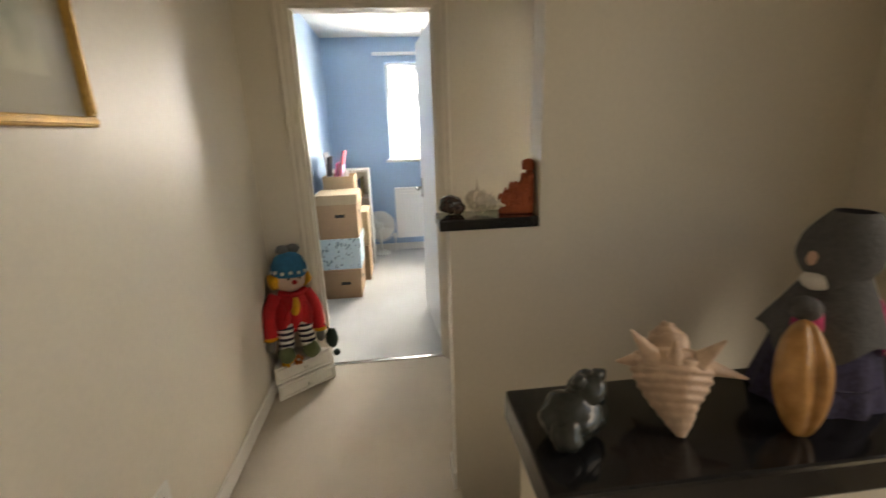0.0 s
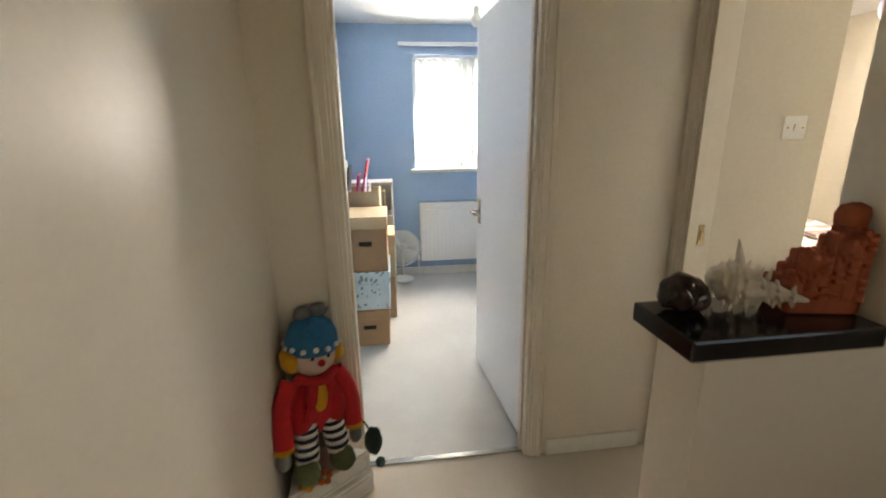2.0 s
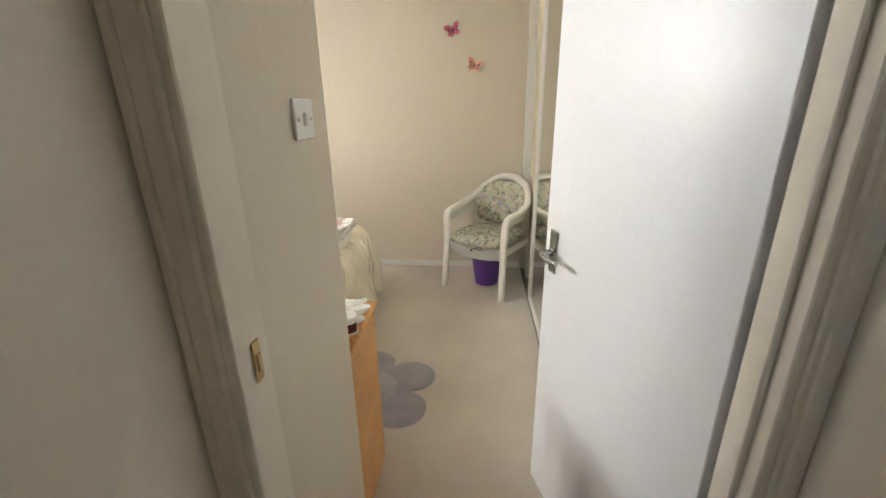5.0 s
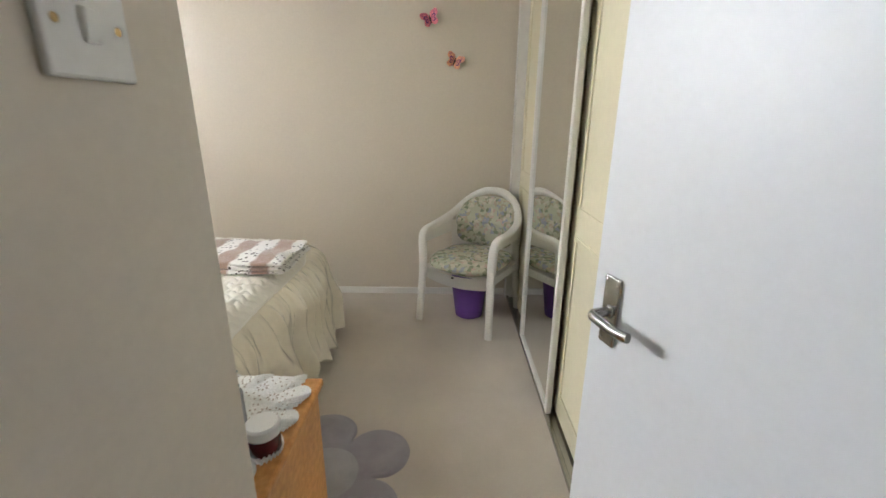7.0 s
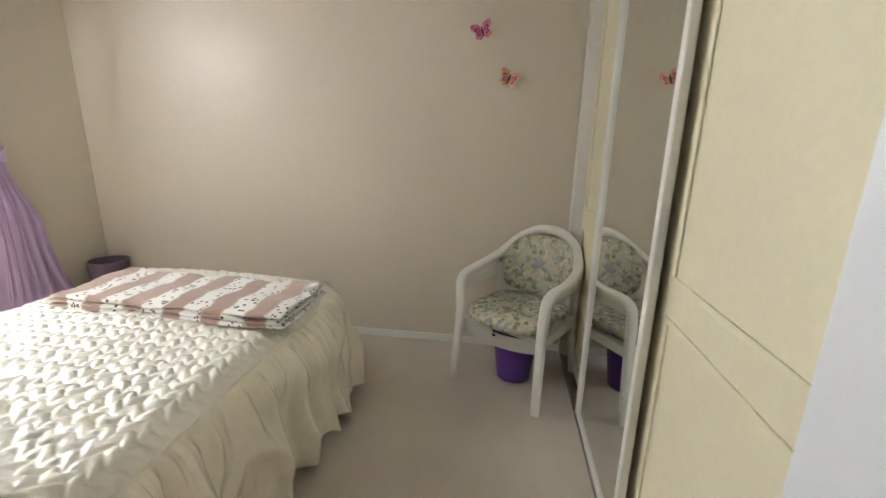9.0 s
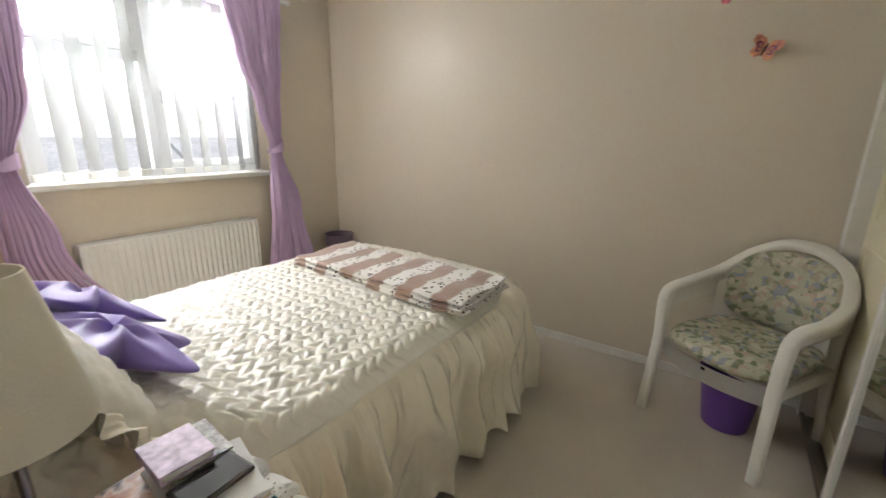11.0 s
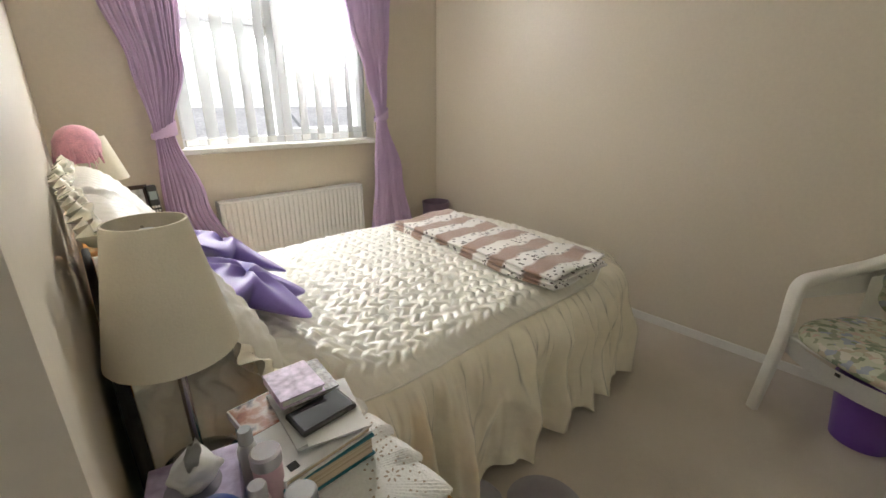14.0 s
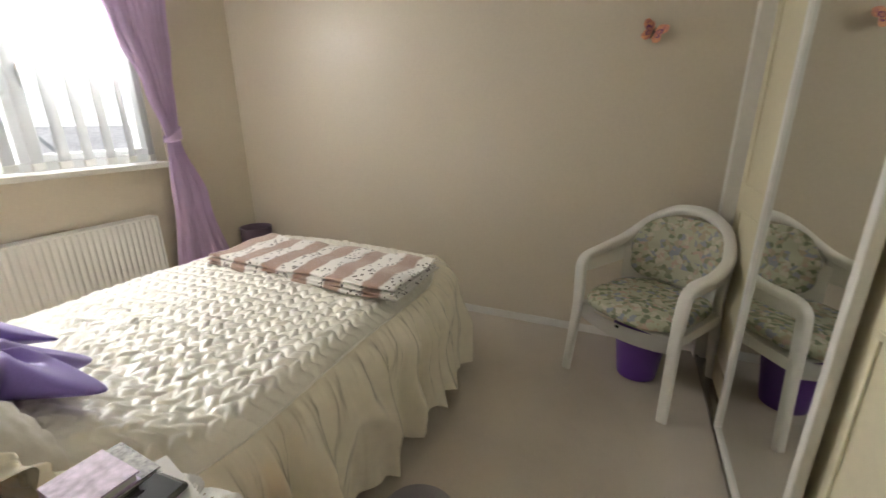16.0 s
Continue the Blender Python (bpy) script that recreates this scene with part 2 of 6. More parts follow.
def ball(x, y, z, rx, ry, rz, seg=14, rough=0.0, seed=0.0):
    bm = bmesh.new()
    bmesh.ops.create_uvsphere(bm, u_segments=seg, v_segments=max(6, seg * 2 // 3), radius=1)
    for v in bm.verts:
        k = 1 + rough * noise.noise(v.co * 1.7 + Vector((seed, seed * 2, 0)))
        v.co = Vector((x + v.co.x * rx * k, y + v.co.y * ry * k, z + v.co.z * rz * k))
    return bm


def paint(bm, index):
    for f in bm.faces:
        f.material_index = index
    return bm


def nz(x, y, z=0.0):
    return noise.noise(Vector((x, y, z)))


# ---- structure ----
H = 2.46


def wall(name, spans, material, label):
    bms = [block(*s) for s in spans]
    return solo(name, merge(*bms), material, label, "wall", kind="structure", at=(0, 0, 0))


# landing and stairwell
wall("wall_landing_left", [(-0.90, -0.76, -1.75, 2.38, -1.4, H)], M_LAND, "cream satin painted landing wall")
wall("wall_landing_door", [(-0.76, -0.50, 2.38, 2.48, 0, H), (0.27, 0.86, 2.38, 2.48, 0, H), (-0.50, 0.27, 2.38, 2.48, 2.06, H)], M_LAND, "cream landing wall with a doorway to the blue room")
wall("wall_bedroom_door", [(0.86, 0.96, 2.322, 2.48, 0, H), (0.86, 0.96, 1.388, 1.42, 0, H), (0.86, 0.96, 1.42, 2.31, 2.06, H)], M_LAND, "cream wall with the bedroom doorway")
wall("wall_stair", [(0.50, 1.75, 1.352, 1.386, -1.4, H), (0.50, 0.56, 1.386, 1.470, 0, H), (0.185, 0.50, 1.352, 1.470, -1.4, 1.087)], M_LAND, "cream stairwell wall with a low end")
# The gap in this wall is unseen, added to let the landing fill in.
wall("wall_stair_end", [(1.68, 1.78, 0.2, 1.352, -1.4, H), (1.68, 1.78, -1.75, -1.3, -1.4, H), (1.68, 1.78, -1.3, 0.2, -1.4, 0.88), (1.68, 1.78, -1.3, 0.2, 2.36, H)], M_LAND, "cream wall at the end of the stairwell")
wall("wall_landing_back", [(-0.90, 1.78, -1.85, -1.75, -1.4, H)], M_LAND, "plain cream landing wall")
wall("wall_stair_low", [(0.145, 1.68, 0.25, 0.372, -1.4, 1.087)], M_LAND, "low cream wall beside the stairwell")
wall("wall_stair_side", [(0.14, 0.199, 0.372, 1.352, -1.4, -0.121)], M_LAND, "cream riser wall under the landing edge")
# bedroom
entry_wing = block(0.96, 1.360, 2.31, 2.41, 0, H)
for v in entry_wing.verts:
    if v.co.x > 1.3 and v.co.y < 2.35:
        v.co.y = 2.283
solo("wall_bedroom_entry", entry_wing, M_BED, "short beige wall beside the bedroom door", "wall", kind="structure", at=(0, 0, 0))
wall("wall_bedroom_bedhead", [(1.27, 1.354, 2.41, 4.98, 0, H)], M_BED, "beige bedroom wall behind the bed")
wall("wall_bedroom_far", [(4.035, 4.15, 0.80, 5.25, 0, H)], M_BED, "plain beige bedroom wall")
wall("wall_bedroom_window", [(1.272, 1.97, 4.98, 5.25, 0, H), (3.36, 4.035, 4.98, 5.25, 0, H), (1.97, 3.36, 4.98, 5.25, 0, 1.055), (1.97, 3.36, 4.98, 5.25, 2.22, H)], M_BED, "beige window wall over a radiator")
wall("wall_wardrobe_back", [(1.75, 4.035, 0.80, 0.86, 0, H), (1.69, 1.75, 0.80, 1.35, 0, H)], M_BED, "wall behind the wardrobe")
# blue room
wall("wall_blue_left", [(-0.90, -0.75, 2.48, 5.36, 0, H)], M_BLUE, "pale blue painted wall")
wall("wall_blue_window", [(-0.75, -0.06, 5.12, 5.36, 0, H), (1.10, 1.27, 5.12, 5.36, 0, H), (-0.06, 1.10, 5.12, 5.36, 0, 1.10), (-0.06, 1.10, 5.12, 5.36, 2.20, H)], M_BLUE, "blue wall with a window over a radiator")
wall("wall_blue_right", [(1.262, 1.268, 2.49, 5.12, 0, H), (0.30, 1.262, 2.482, 2.488, 0, H)], M_BLUE, "blue wall behind the open door")

solo("floor_landing", merge(block(-0.76, 0.20, -1.75, 2.43, -0.12, 0), block(0.20, 1.68, -1.75, 0.25, -0.12, 0), block(0.20, 0.86, 1.470, 2.43, -0.12, 0), block(0.56, 0.86, 1.386, 1.470, -0.12, 0)), M_CARPET, "pale beige landing carpet", "floor", kind="structure")
solo("floor_bedroom", merge(block(0.86, 1.37, 1.386, 2.31, -0.12, 0), block(1.37, 4.035, 0.86, 4.98, -0.12, 0)), M_CARPET, "pale beige bedroom carpet", "floor", kind="structure")
M_CARPETG = mat("grey_carpet", (0.58, 0.57, 0.55), 0.95, 0.14, 2.2, 420, 0.9, sheen=0.25, depth=0.004)
solo("floor_blue_room", block(-0.75, 1.262, 2.43, 5.12, -0.12, 0.0), M_CARPETG, "pale grey carpet", "floor", kind="structure")
solo("floor_stairwell", block(0.2, 1.68, 0.372, 1.352, -1.4, -1.3), M_CARPET, "carpet at the bottom of the stairwell", "floor", kind="structure")
solo("ceiling_landing", merge(block(-0.9, 0.91, -1.85, 2.43, H, H + 0.1), block(0.91, 1.78, -1.85, 1.38, H, H + 0.1)), M_CEIL, "white ceiling", "ceiling", kind="structure")
solo("ceiling_bedroom", merge(block(0.91, 1.32, 1.38, 2.43, H, H + 0.1), block(1.32, 4.15, 0.80, 5.25, H, H + 0.1)), M_CEIL, "white ceiling", "ceiling", kind="structure")
solo("ceiling_blue_room", block(-0.9, 1.32, 2.43, 5.36, H, H + 0.1), M_CEIL, "white ceiling", "ceiling", kind="structure")
solo("threshold_strip", block(-0.50, 0.27, 2.405, 2.435, 0.0, 0.008, 0.003), M_CHROME, "worn metal carpet strip in the doorway", "threshold", kind="structure")
solo("threshold_strip", block(0.90, 0.93, 1.46, 2.28, 0.0, 0.008, 0.003), M_BRASS, "metal carpet strip in the bedroom doorway", "threshold", kind="structure")


def skirting(spans, label, material=M_GLOSS):
    for s in spans:
        solo("baseboard", block(*s, 0.004, 1), material, label, "baseboard", kind="structure")


SK = "white gloss skirting board"
skirting([(-0.758, -0.744, -1.75, 2.378, 0, 0.085), (-0.744, -0.572, 2.364, 2.378, 0, 0.085), (0.352, 0.80, 2.364, 2.378, 0, 0.085), (0.170, 0.184, 1.345, 1.470, 0, 0.085),
          (4.02, 4.033, 1.513, 4.98, 0, 0.055), (1.35, 4.02, 4.965, 4.978, 0, 0.055),
          (-0.748, 1.26, 5.106, 5.118, 0, 0.085), (-0.748, -0.736, 2.49, 5.10, 0, 0.085)], SK)


entry_board = block(0.962, 1.362, 2.296, 2.3085, 0, 0.085)
for v in entry_board.verts:
    if v.co.x > 1.3:
        v.co.y -= 0.0265
solo("baseboard", rounded(entry_board, 0.004, 1), M_GLOSS, SK, "baseboard", kind="structure")


def casing(name, along, a0, a1, face, depth, top, sign, label, flush=False):
    """Lining and moulded architrave of a doorway that opens from a0 to a1; face: the wall's near face."""
    th = thing(name, Matrix.Translation((((a0 + a1) / 2, face, 0) if along == "x" else (face, (a0 + a1) / 2, 0))), label, "door frame", kind="structure")

    def put(nm, u0, u1, v0, v1, z0, z1, by=0.003):
        part(nm, block(u0, u1, v0, v1, z0, z1, by, 1) if along == "x" else block(v0, v1, u0, u1, z0, z1, by, 1), M_CASE, th)
    f0, f1 = (face, face + depth * sign) if sign > 0 else (face + depth * sign, face)
    put("lining", a0, a0 + 0.022, f0 - 0.002, f1 + 0.002, 0, top)
    put("lining", a1 - 0.022, a1, f0 - 0.002, f1 + 0.002, 0, top)
    put("head_lining", a0 + 0.022, a1 - 0.022, f0 - 0.002, f1 + 0.002, top - 0.022, top)
    mid = (f0 + f1) / 2
    put("door_stop", a0 + 0.022, a0 + 0.034, mid - 0.02, mid + 0.015, 0, top - 0.022)
    if not flush:
        put("door_stop", a1 - 0.034, a1 - 0.022, mid - 0.02, mid + 0.015, 0, top - 0.022)
    for s in (1,) if flush else (1, -1):
        for k, (w0, w1, d) in enumerate(((0.006, 0.070, 0.010), (0.018, 0.068, 0.014), (0.046, 0.066, 0.019))):
            e0, e1 = (face - d * sign, face - 0.001 * sign) if s > 0 else (face + depth * sign + 0.001 * sign, face + depth * sign + d * sign)
            v0, v1 = min(e0, e1), max(e0, e1)
            put("architrave", a0 + 0.012 - w1, a0 + 0.012 - w0, v0, v1, 0, top - 0.012 + w0 - 0.0005)
            put("architrave", a1 - 0.012 + w0, a1 - 0.012 + w1, v0, v1, 0, top - 0.012 + w0 - 0.0005)
            put("architrave", a0 + 0.012 - w1, a1 - 0.012 + w1, v0, v1, top - 0.012 + w0, top - 0.012 + w1)
    return th


casing("door_frame_1", "x", -0.50, 0.27, 2.38, 0.10, 2.06, 1, "cream gloss frame of the blue room doorway")
casing("door_frame_2", "y", 1.42, 2.322, 0.86, 0.10, 2.06, 1, "cream gloss frame of the bedroom doorway", True)

# ---- doors ----


def lever(parent, x, side, y, z=1.012, flip=1):
    """Chrome lever on a back plate; side: which face of the leaf, local y of that face."""
    d = 1 if side > 0 else -1
    plate = part("back_plate", block(x - 0.022, x + 0.022, min(y, y + d * 0.008), max(y, y + d * 0.008), z - 0.072, z + 0.072, 0.003), M_CHROME, parent, "chrome back plate", local=True)
    part("door_handle", merge(sweep([(x, y + d * 0.005, z), (x, y + d * 0.03, z), (x - flip * 0.004, y + d * 0.048, z), (x - flip * 0.02, y + d * 0.052, z), (x - flip * 0.075, y + d * 0.050, z - 0.003), (x - flip * 0.100, y + d * 0.046, z - 0.001)], 0.017, 0.019, n=5, power=0.8),
                              ball(x, y + d * 0.008, z, 0.014, 0.006, 0.014)), M_CHROME, parent, "chrome lever handle", smooth=50, local=True)
    for sx in (-0.014, 0.014):
        for sz in (-0.062, 0.062):
            part("screw", ball(x + sx, y + d * 0.008, z + sz, 0.0035, 0.0015, 0.0035, 8), M_CHROME, plate, local=True)


def door(name, hx, hy, angle, width, mirror, label):
    """A flush door leaf; hinge at the origin, leaf along local +x, 40 mm thick to +y."""
    d = thing(name, pose(hx, hy, 0, 0, 0, angle), label, "door", kind="structure")
    y0, y1 = (0, 0.04) if mirror > 0 else (-0.04, 0)
    part("leaf", block(0.014, width, y0, y1, 0.012, 2.03, 0.002, 1), M_DOOR, d, local=True)
    lever(d, width - 0.06, 1, y1)
    lever(d, width - 0.06, -1, y0)
    for z in (0.22, 1.78):
        part("hinge", merge(block(-0.004, 0.004, y0 + 0.006, y1 - 0.006, z - 0.045, z + 0.045), lathe([(0.006, -0.05), (0.006, 0.05)], 0, y0 if mirror > 0 else y1, z, 10)), M_BRASS, d, "brass hinge", local=True)
    part("latch_plate", block(width - 0.001, width + 0.0015, y0 + 0.008, y1 - 0.008, 1.0, 1.06), M_CHROME, d, local=True)
    return d


door("door_1", 0.262, 2.475, 94.8, 0.77, -1, "white flush door standing open into the blue room")
door("door_2", 0.958, 1.449, 17.6, 0.735, -1, "white flush bedroom door standing open, with chrome lever")
solo("strike_plate", merge(block(0.902, 0.924, 2.2945, 2.2975, 1.0, 1.08), block(0.908, 0.918, 2.2905, 2.294, 1.02, 1.055)), M_BRASS, "small brass strike plate on the door frame", "strike plate")

# ---- windows ----


def window(name, x0, x1, y, z0, z1, mullion, transom, sill_y, label):
    w = thing(name, Matrix.Translation(((x0 + x1) / 2, y, z0)), label, "window", kind="structure")
    f = 0.055

    def bar(nm, a0, a1, b0, b1, d0=0.0, d1=0.06):
        part(nm, block(a0, a1, y + d0, y + d1, b0, b1, 0.006, 2), M_UPVC, w)
    bar("window_frame", x0, x1, z0, z0 + f)
    bar("window_frame", x0, x1, z1 - f, z1)
    bar("window_frame", x0, x0 + f, z0 + f, z1 - f)
    bar("window_frame", x1 - f, x1, z0 + f, z1 - f)
    bar("mullion", mullion - 0.035, mullion + 0.035, z0 + f, z1 - f)
    bar("transom", x0 + f, mullion - 0.035, transom - 0.03, transom + 0.03)
    for a0, a1, b0, b1 in ((mullion + 0.035, x1 - f, z0 + f, z1 - f), (x0 + f, mullion - 0.035, transom + 0.03, z1 - f)):
        s = 0.045
        for q in ((a0, a1, b0, b0 + s), (a0, a1, b1 - s, b1), (a0, a0 + s, b0 + s, b1 - s), (a1 - s, a1, b0 + s, b1 - s)):
            bar("sash", *q, -0.014, 0.05)
    for a0, a1, b0, b1 in ((mullion + 0.03, x1 - f, z0 + f, z1 - f), (x0 + f, mullion - 0.03, transom + 0.02, z1 - f), (x0 + f, mullion - 0.03, z0 + f, transom - 0.02)):
        p = part("pane", block(a0, a1, y + 0.028, y + 0.034, b0, b1), M_GLASS, w)
        p.visible_shadow = False
    part("window_handle", merge(block(mullion + 0.045, mullion + 0.07, y - 0.03, y - 0.014, (z0 + z1) / 2 - 0.05, (z0 + z1) / 2 + 0.03, 0.004), block(mullion + 0.05, mullion + 0.064, y - 0.045, y - 0.03, (z0 + z1) / 2 - 0.12, (z0 + z1) / 2 + 0.01, 0.004)), M_UPVC, w)
    part("window_handle", block((x0 + mullion) / 2 - 0.05, (x0 + mullion) / 2 + 0.05, y - 0.03, y - 0.014, transom + 0.045, transom + 0.065, 0.004), M_UPVC, w)
    part("window_sill", block(x0 - 0.045, x1 + 0.03, sill_y - 0.055, y, z0 - 0.03, z0 + 0.004, 0.006), M_GLOSS, w, "white gloss window board")
    return w


window("window_1", 1.97, 3.36, 5.10, 1.075, 2.22, 2.64, 1.80, 4.98, "white plastic casement window over the bed")
window("window_2", -0.06, 1.10, 5.26, 1.12, 2.20, 0.52, 1.80, 5.12, "white plastic window of the blue room")


def slat_mesh(high, wide):
    return sheet(7, 12, lambda u, v: (wide * (u - 0.5), 0.006 * math.sin(math.pi * u), -high * v))


def vertical_blind(name, x0, x1, y, z1, z0, step, turn, label, wide=0.089):
    b = thing(name, Matrix.Translation(((x0 + x1) / 2, y, z0)), label, "blind")
    part("head_rail", block(x0 - 0.01, x1 + 0.01, y - 0.02, y + 0.02, z1, z1 + 0.03, 0.004), M_UPVC, b)
    me = to_mesh("slat", slat_mesh(z1 - z0, wide), M_BLIND, 60)
    wt = to_mesh("slat_weight", block(-wide / 2 - 0.001, wide / 2 + 0.001, -0.005, 0.005, -(z1 - z0) - 0.004, -(z1 - z0) + 0.036, 0.0045, 3), M_PLAST, 0)
    n = int((x1 - x0) / step)
    for i in range(n + 1):
        s = new("slat", me)
        s.parent = b
        s.matrix_basis = pose(x0 + 0.03 + i * step - (x0 + x1) / 2, 0, z1 - z0, 0, 1.2 * nz(i * 1.7, 3), turn + 9 * nz(i * 0.9, 1.3))
        k = new("weight", wt)
        k.parent = s
    return b


# thin translucent cloth for the blinds
nt = M_BLIND.node_tree
tl, ms = nt.nodes.new("ShaderNodeBsdfTranslucent"), nt.nodes.new("ShaderNodeMixShader")
tl.inputs[0].default_value, ms.inputs[0].default_value = (0.6, 0.61, 0.61, 1), 0.045
nt.links.new(nt.nodes["Principled BSDF"].outputs[0], ms.inputs[1])
nt.links.new(tl.outputs[0], ms.inputs[2])
nt.links.new(ms.outputs[0], nt.nodes["Material Output"].inputs[0])
vertical_blind("vertical_blind", 2.00, 3.32, 5.03, 2.20, 1.095, 0.126, 42, "white fabric vertical blind, slats turned half open", 0.127)
vertical_blind("vertical_blind", -0.03, 1.08, 5.19, 2.17, 1.14, 0.085, 54, "white fabric vertical blind, nearly closed")
solo("curtain_rail", block(-0.19, 1.24, 5.07, 5.10, 2.265, 2.30, 0.005), M_UPVC, "white curtain rail on the blue wall", "curtain rail")
solo("curtain_rail", merge(block(1.62, 3.62, 4.92, 4.95, 2.285, 2.315, 0.005), block(1.70, 1.73, 4.93, 4.982, 2.29, 2.31), block(3.5, 3.53, 4.93, 4.982, 2.29, 2.31)), M_UPVC, "white curtain rail over the bedroom window", "curtain rail")


def curtain(knots, y, seed, label):
    """A gathered curtain from knots (z, left, right), tied in at its waist."""
    zs = [k[0] for k in knots]

    def at(z, i):
        for (za, *a), (zb, *b) in zip(knots, knots[1:]):
            if za >= z >= zb:
                t = (za - z) / (za - zb)
                t = t * t * (3 - 2 * t) if i < 9 else t
                return a[i] * (1 - t) + b[i] * t
        return knots[-1][1 + i]

    def f(u, v):
        z = zs[0] + (zs[-1] - zs[0]) * v
        a, b = at(z, 0), at(z, 1)
        amp = 0.022 + 0.050 * min(1, (b - a) / 0.40)
        uu = u + 0.022 * nz(u * 4, z * 0.8, seed)
        ph = uu * math.pi * 9 + 0.9 * nz(u * 5, z * 0.5, seed + 2)
        w = abs(math.sin(ph)) ** 0.55 * (0.75 + 0.5 * nz(u * 9, z * 0.7, seed + 6)) + 0.18 * abs(math.sin(2 * ph + 2 * nz(u * 3, seed)))
        return (a + (b - a) * uu, y + 0.5 * amp - amp * w + 0.010 * nz(u * 5, z * 3, seed + 4), z)
    c = thing("curtain", Matrix.Translation(((knots[0][1] + knots[0][2]) / 2, y, zs[-1])), label, "curtain", "bedroom curtains")
    part("drape", sheet(300, 60, f), M_CURT, c, smooth=180)
    z, a, b = min(((k[0], k[1], k[2]) for k in knots), key=lambda k: k[2] - k[1])
    cx = (a + b) / 2
    part("tieback", sheet(40, 7, lambda u, v: (cx + ((b - a) / 2 + 0.016) * math.cos(2 * math.pi * u), y + (0.044 + 0.004 * math.sin(40 * math.pi * u)) * math.sin(2 * math.pi * u), z + 0.055 * (v - 0.5) * (1 + 0.5 * math.cos(2 * math.pi * u)) + 0.026 * math.cos(2 * math.pi * u) + 0.004 * math.sin(34 * math.pi * u)), wrap=True), M_CURT, c, "lilac cloth tieback", smooth=180)
    return c


curtain([(2.30, 1.56, 2.10), (1.9, 1.69, 2.07), (1.55, 1.77, 2.03), (1.19, 1.815, 1.92), (0.78, 1.79, 2.03), (0.12, 1.83, 2.33)], 4.88, 1.0, "lilac curtain tied back beside the window")
curtain([(2.30, 3.04, 3.50), (1.9, 3.12, 3.47), (1.55, 3.24, 3.43), (1.25, 3.315, 3.41), (0.8, 3.28, 3.55), (0.12, 3.21, 3.69)], 4.88, 5.0, "lilac curtain tied back near the room corner")


def radiator(name, x0, x1, y, z0, z1, label, flutes, deep=0.012):
    r = thing(name, Matrix.Translation(((x0 + x1) / 2, y, z0)), label, "radiator")

    def f(u, v):
        k = 0.5 - 0.5 * math.cos(2 * math.pi * u * flutes)
        flat = 1 if 0.05 < v < 0.95 else 0
        return (x0 + (x1 - x0) * u, y - deep * (k ** 0.5) * flat, z0 + (z1 - z0) * v)
    part("front_panel", sheet(flutes * 8 + 1, 14, f), M_RAD, r, smooth=50)
    part("body", block(x0, x1, y + 0.001, y + 0.075, z0, z1, 0.006), M_RAD, r)
    part("top_grille", block(x0 - 0.004, x1 + 0.004, y - 0.016, y + 0.08, z1, z1 + 0.012, 0.004), M_RAD, r)
    for x in (x0 - 0.004, x1):
        part("side_panel", block(x, x + 0.004, y - 0.014, y + 0.08, z0 + 0.01, z1, 0.001), M_RAD, r)
    part("valve", merge(lathe([(0.012, 0), (0.016, 0.01), (0.016, 0.05), (0.012, 0.06)], x0 - 0.03, y + 0.04, z0 - 0.01, 14), lathe([(0.007, 0), (0.007, z0 - 0.0)], x0 - 0.03, y + 0.04, 0.0, 10)), M_PLAST, r, "white radiator valve", smooth=40)
    return r


radiator("radiator", 2.09, 3.15, 4.895, 0.17, 0.725, "white fluted panel radiator under the window", 30)
radiator("radiator", -0.03, 1.05, 5.02, 0.175, 0.775, "white panel radiator with a drying rail", 26, 0.0007)
solo("radiator_rail", merge(sweep([(0.03, 5.0, 0.79), (0.03, 4.985, 0.79), (0.03, 4.985, 0.72)], 0.01, 0.01, n=1), sweep([(0.03, 4.985, 0.72), (0.9, 4.985, 0.72)], 0.012, 0.012, up=(0, 1, 0), n=1), sweep([(0.03, 4.985, 0.755), (0.9, 4.985, 0.755)], 0.008, 0.008, up=(0, 1, 0), n=1)), M_PLAST, "white towel rail hung on the radiator", "towel rail")

# ---- wardrobe ----
wr = thing("wardrobe", Matrix.Translation((2.9, 1.2, 0)), "built-in wardrobe with a mirror door between cream doors", "wardrobe")
part("bottom_track", merge(block(1.76, 4.03, 1.485, 1.503, 0, 0.022, 0.002, 1), block(1.76, 4.03, 1.405, 1.485, 0, 0.008)), M_CHROME, wr, "metal floor track")
part("fascia", block(1.76, 4.03, 1.40, 1.51, 2.28, H - 0.002), M_CREAMDOOR, wr)
part("end_post", block(3.955, 4.033, 1.40, 1.512, 0.0, 2.28, 0.003), M_GLOSS, wr, "white end post")
part("end_post", block(1.757, 1.80, 1.40, 1.50, 0.0, 2.28, 0.003), M_GLOSS, wr)


def panel_door(x0, x1, y):
    p = part("panel_door", block(x0, x1, y - 0.02, y, 0.025, 2.27, 0.003), M_CREAMDOOR, wr, "cream panelled sliding door")
    for z0, z1 in ((0.14, 0.92), (1.02, 2.16)):
        a0, a1 = x0 + 0.10, x1 - 0.10
        for q in ((a0, a1, z0, z0 + 0.02), (a0, a1, z1 - 0.02, z1), (a0, a0 + 0.02, z0 + 0.02, z1 - 0.02), (a1 - 0.02, a1, z0 + 0.02, z1 - 0.02)):
            part("moulding", block(q[0], q[1], y + 0.0005, y + 0.008, q[2], q[3], 0.003), M_CREAMDOOR, p)


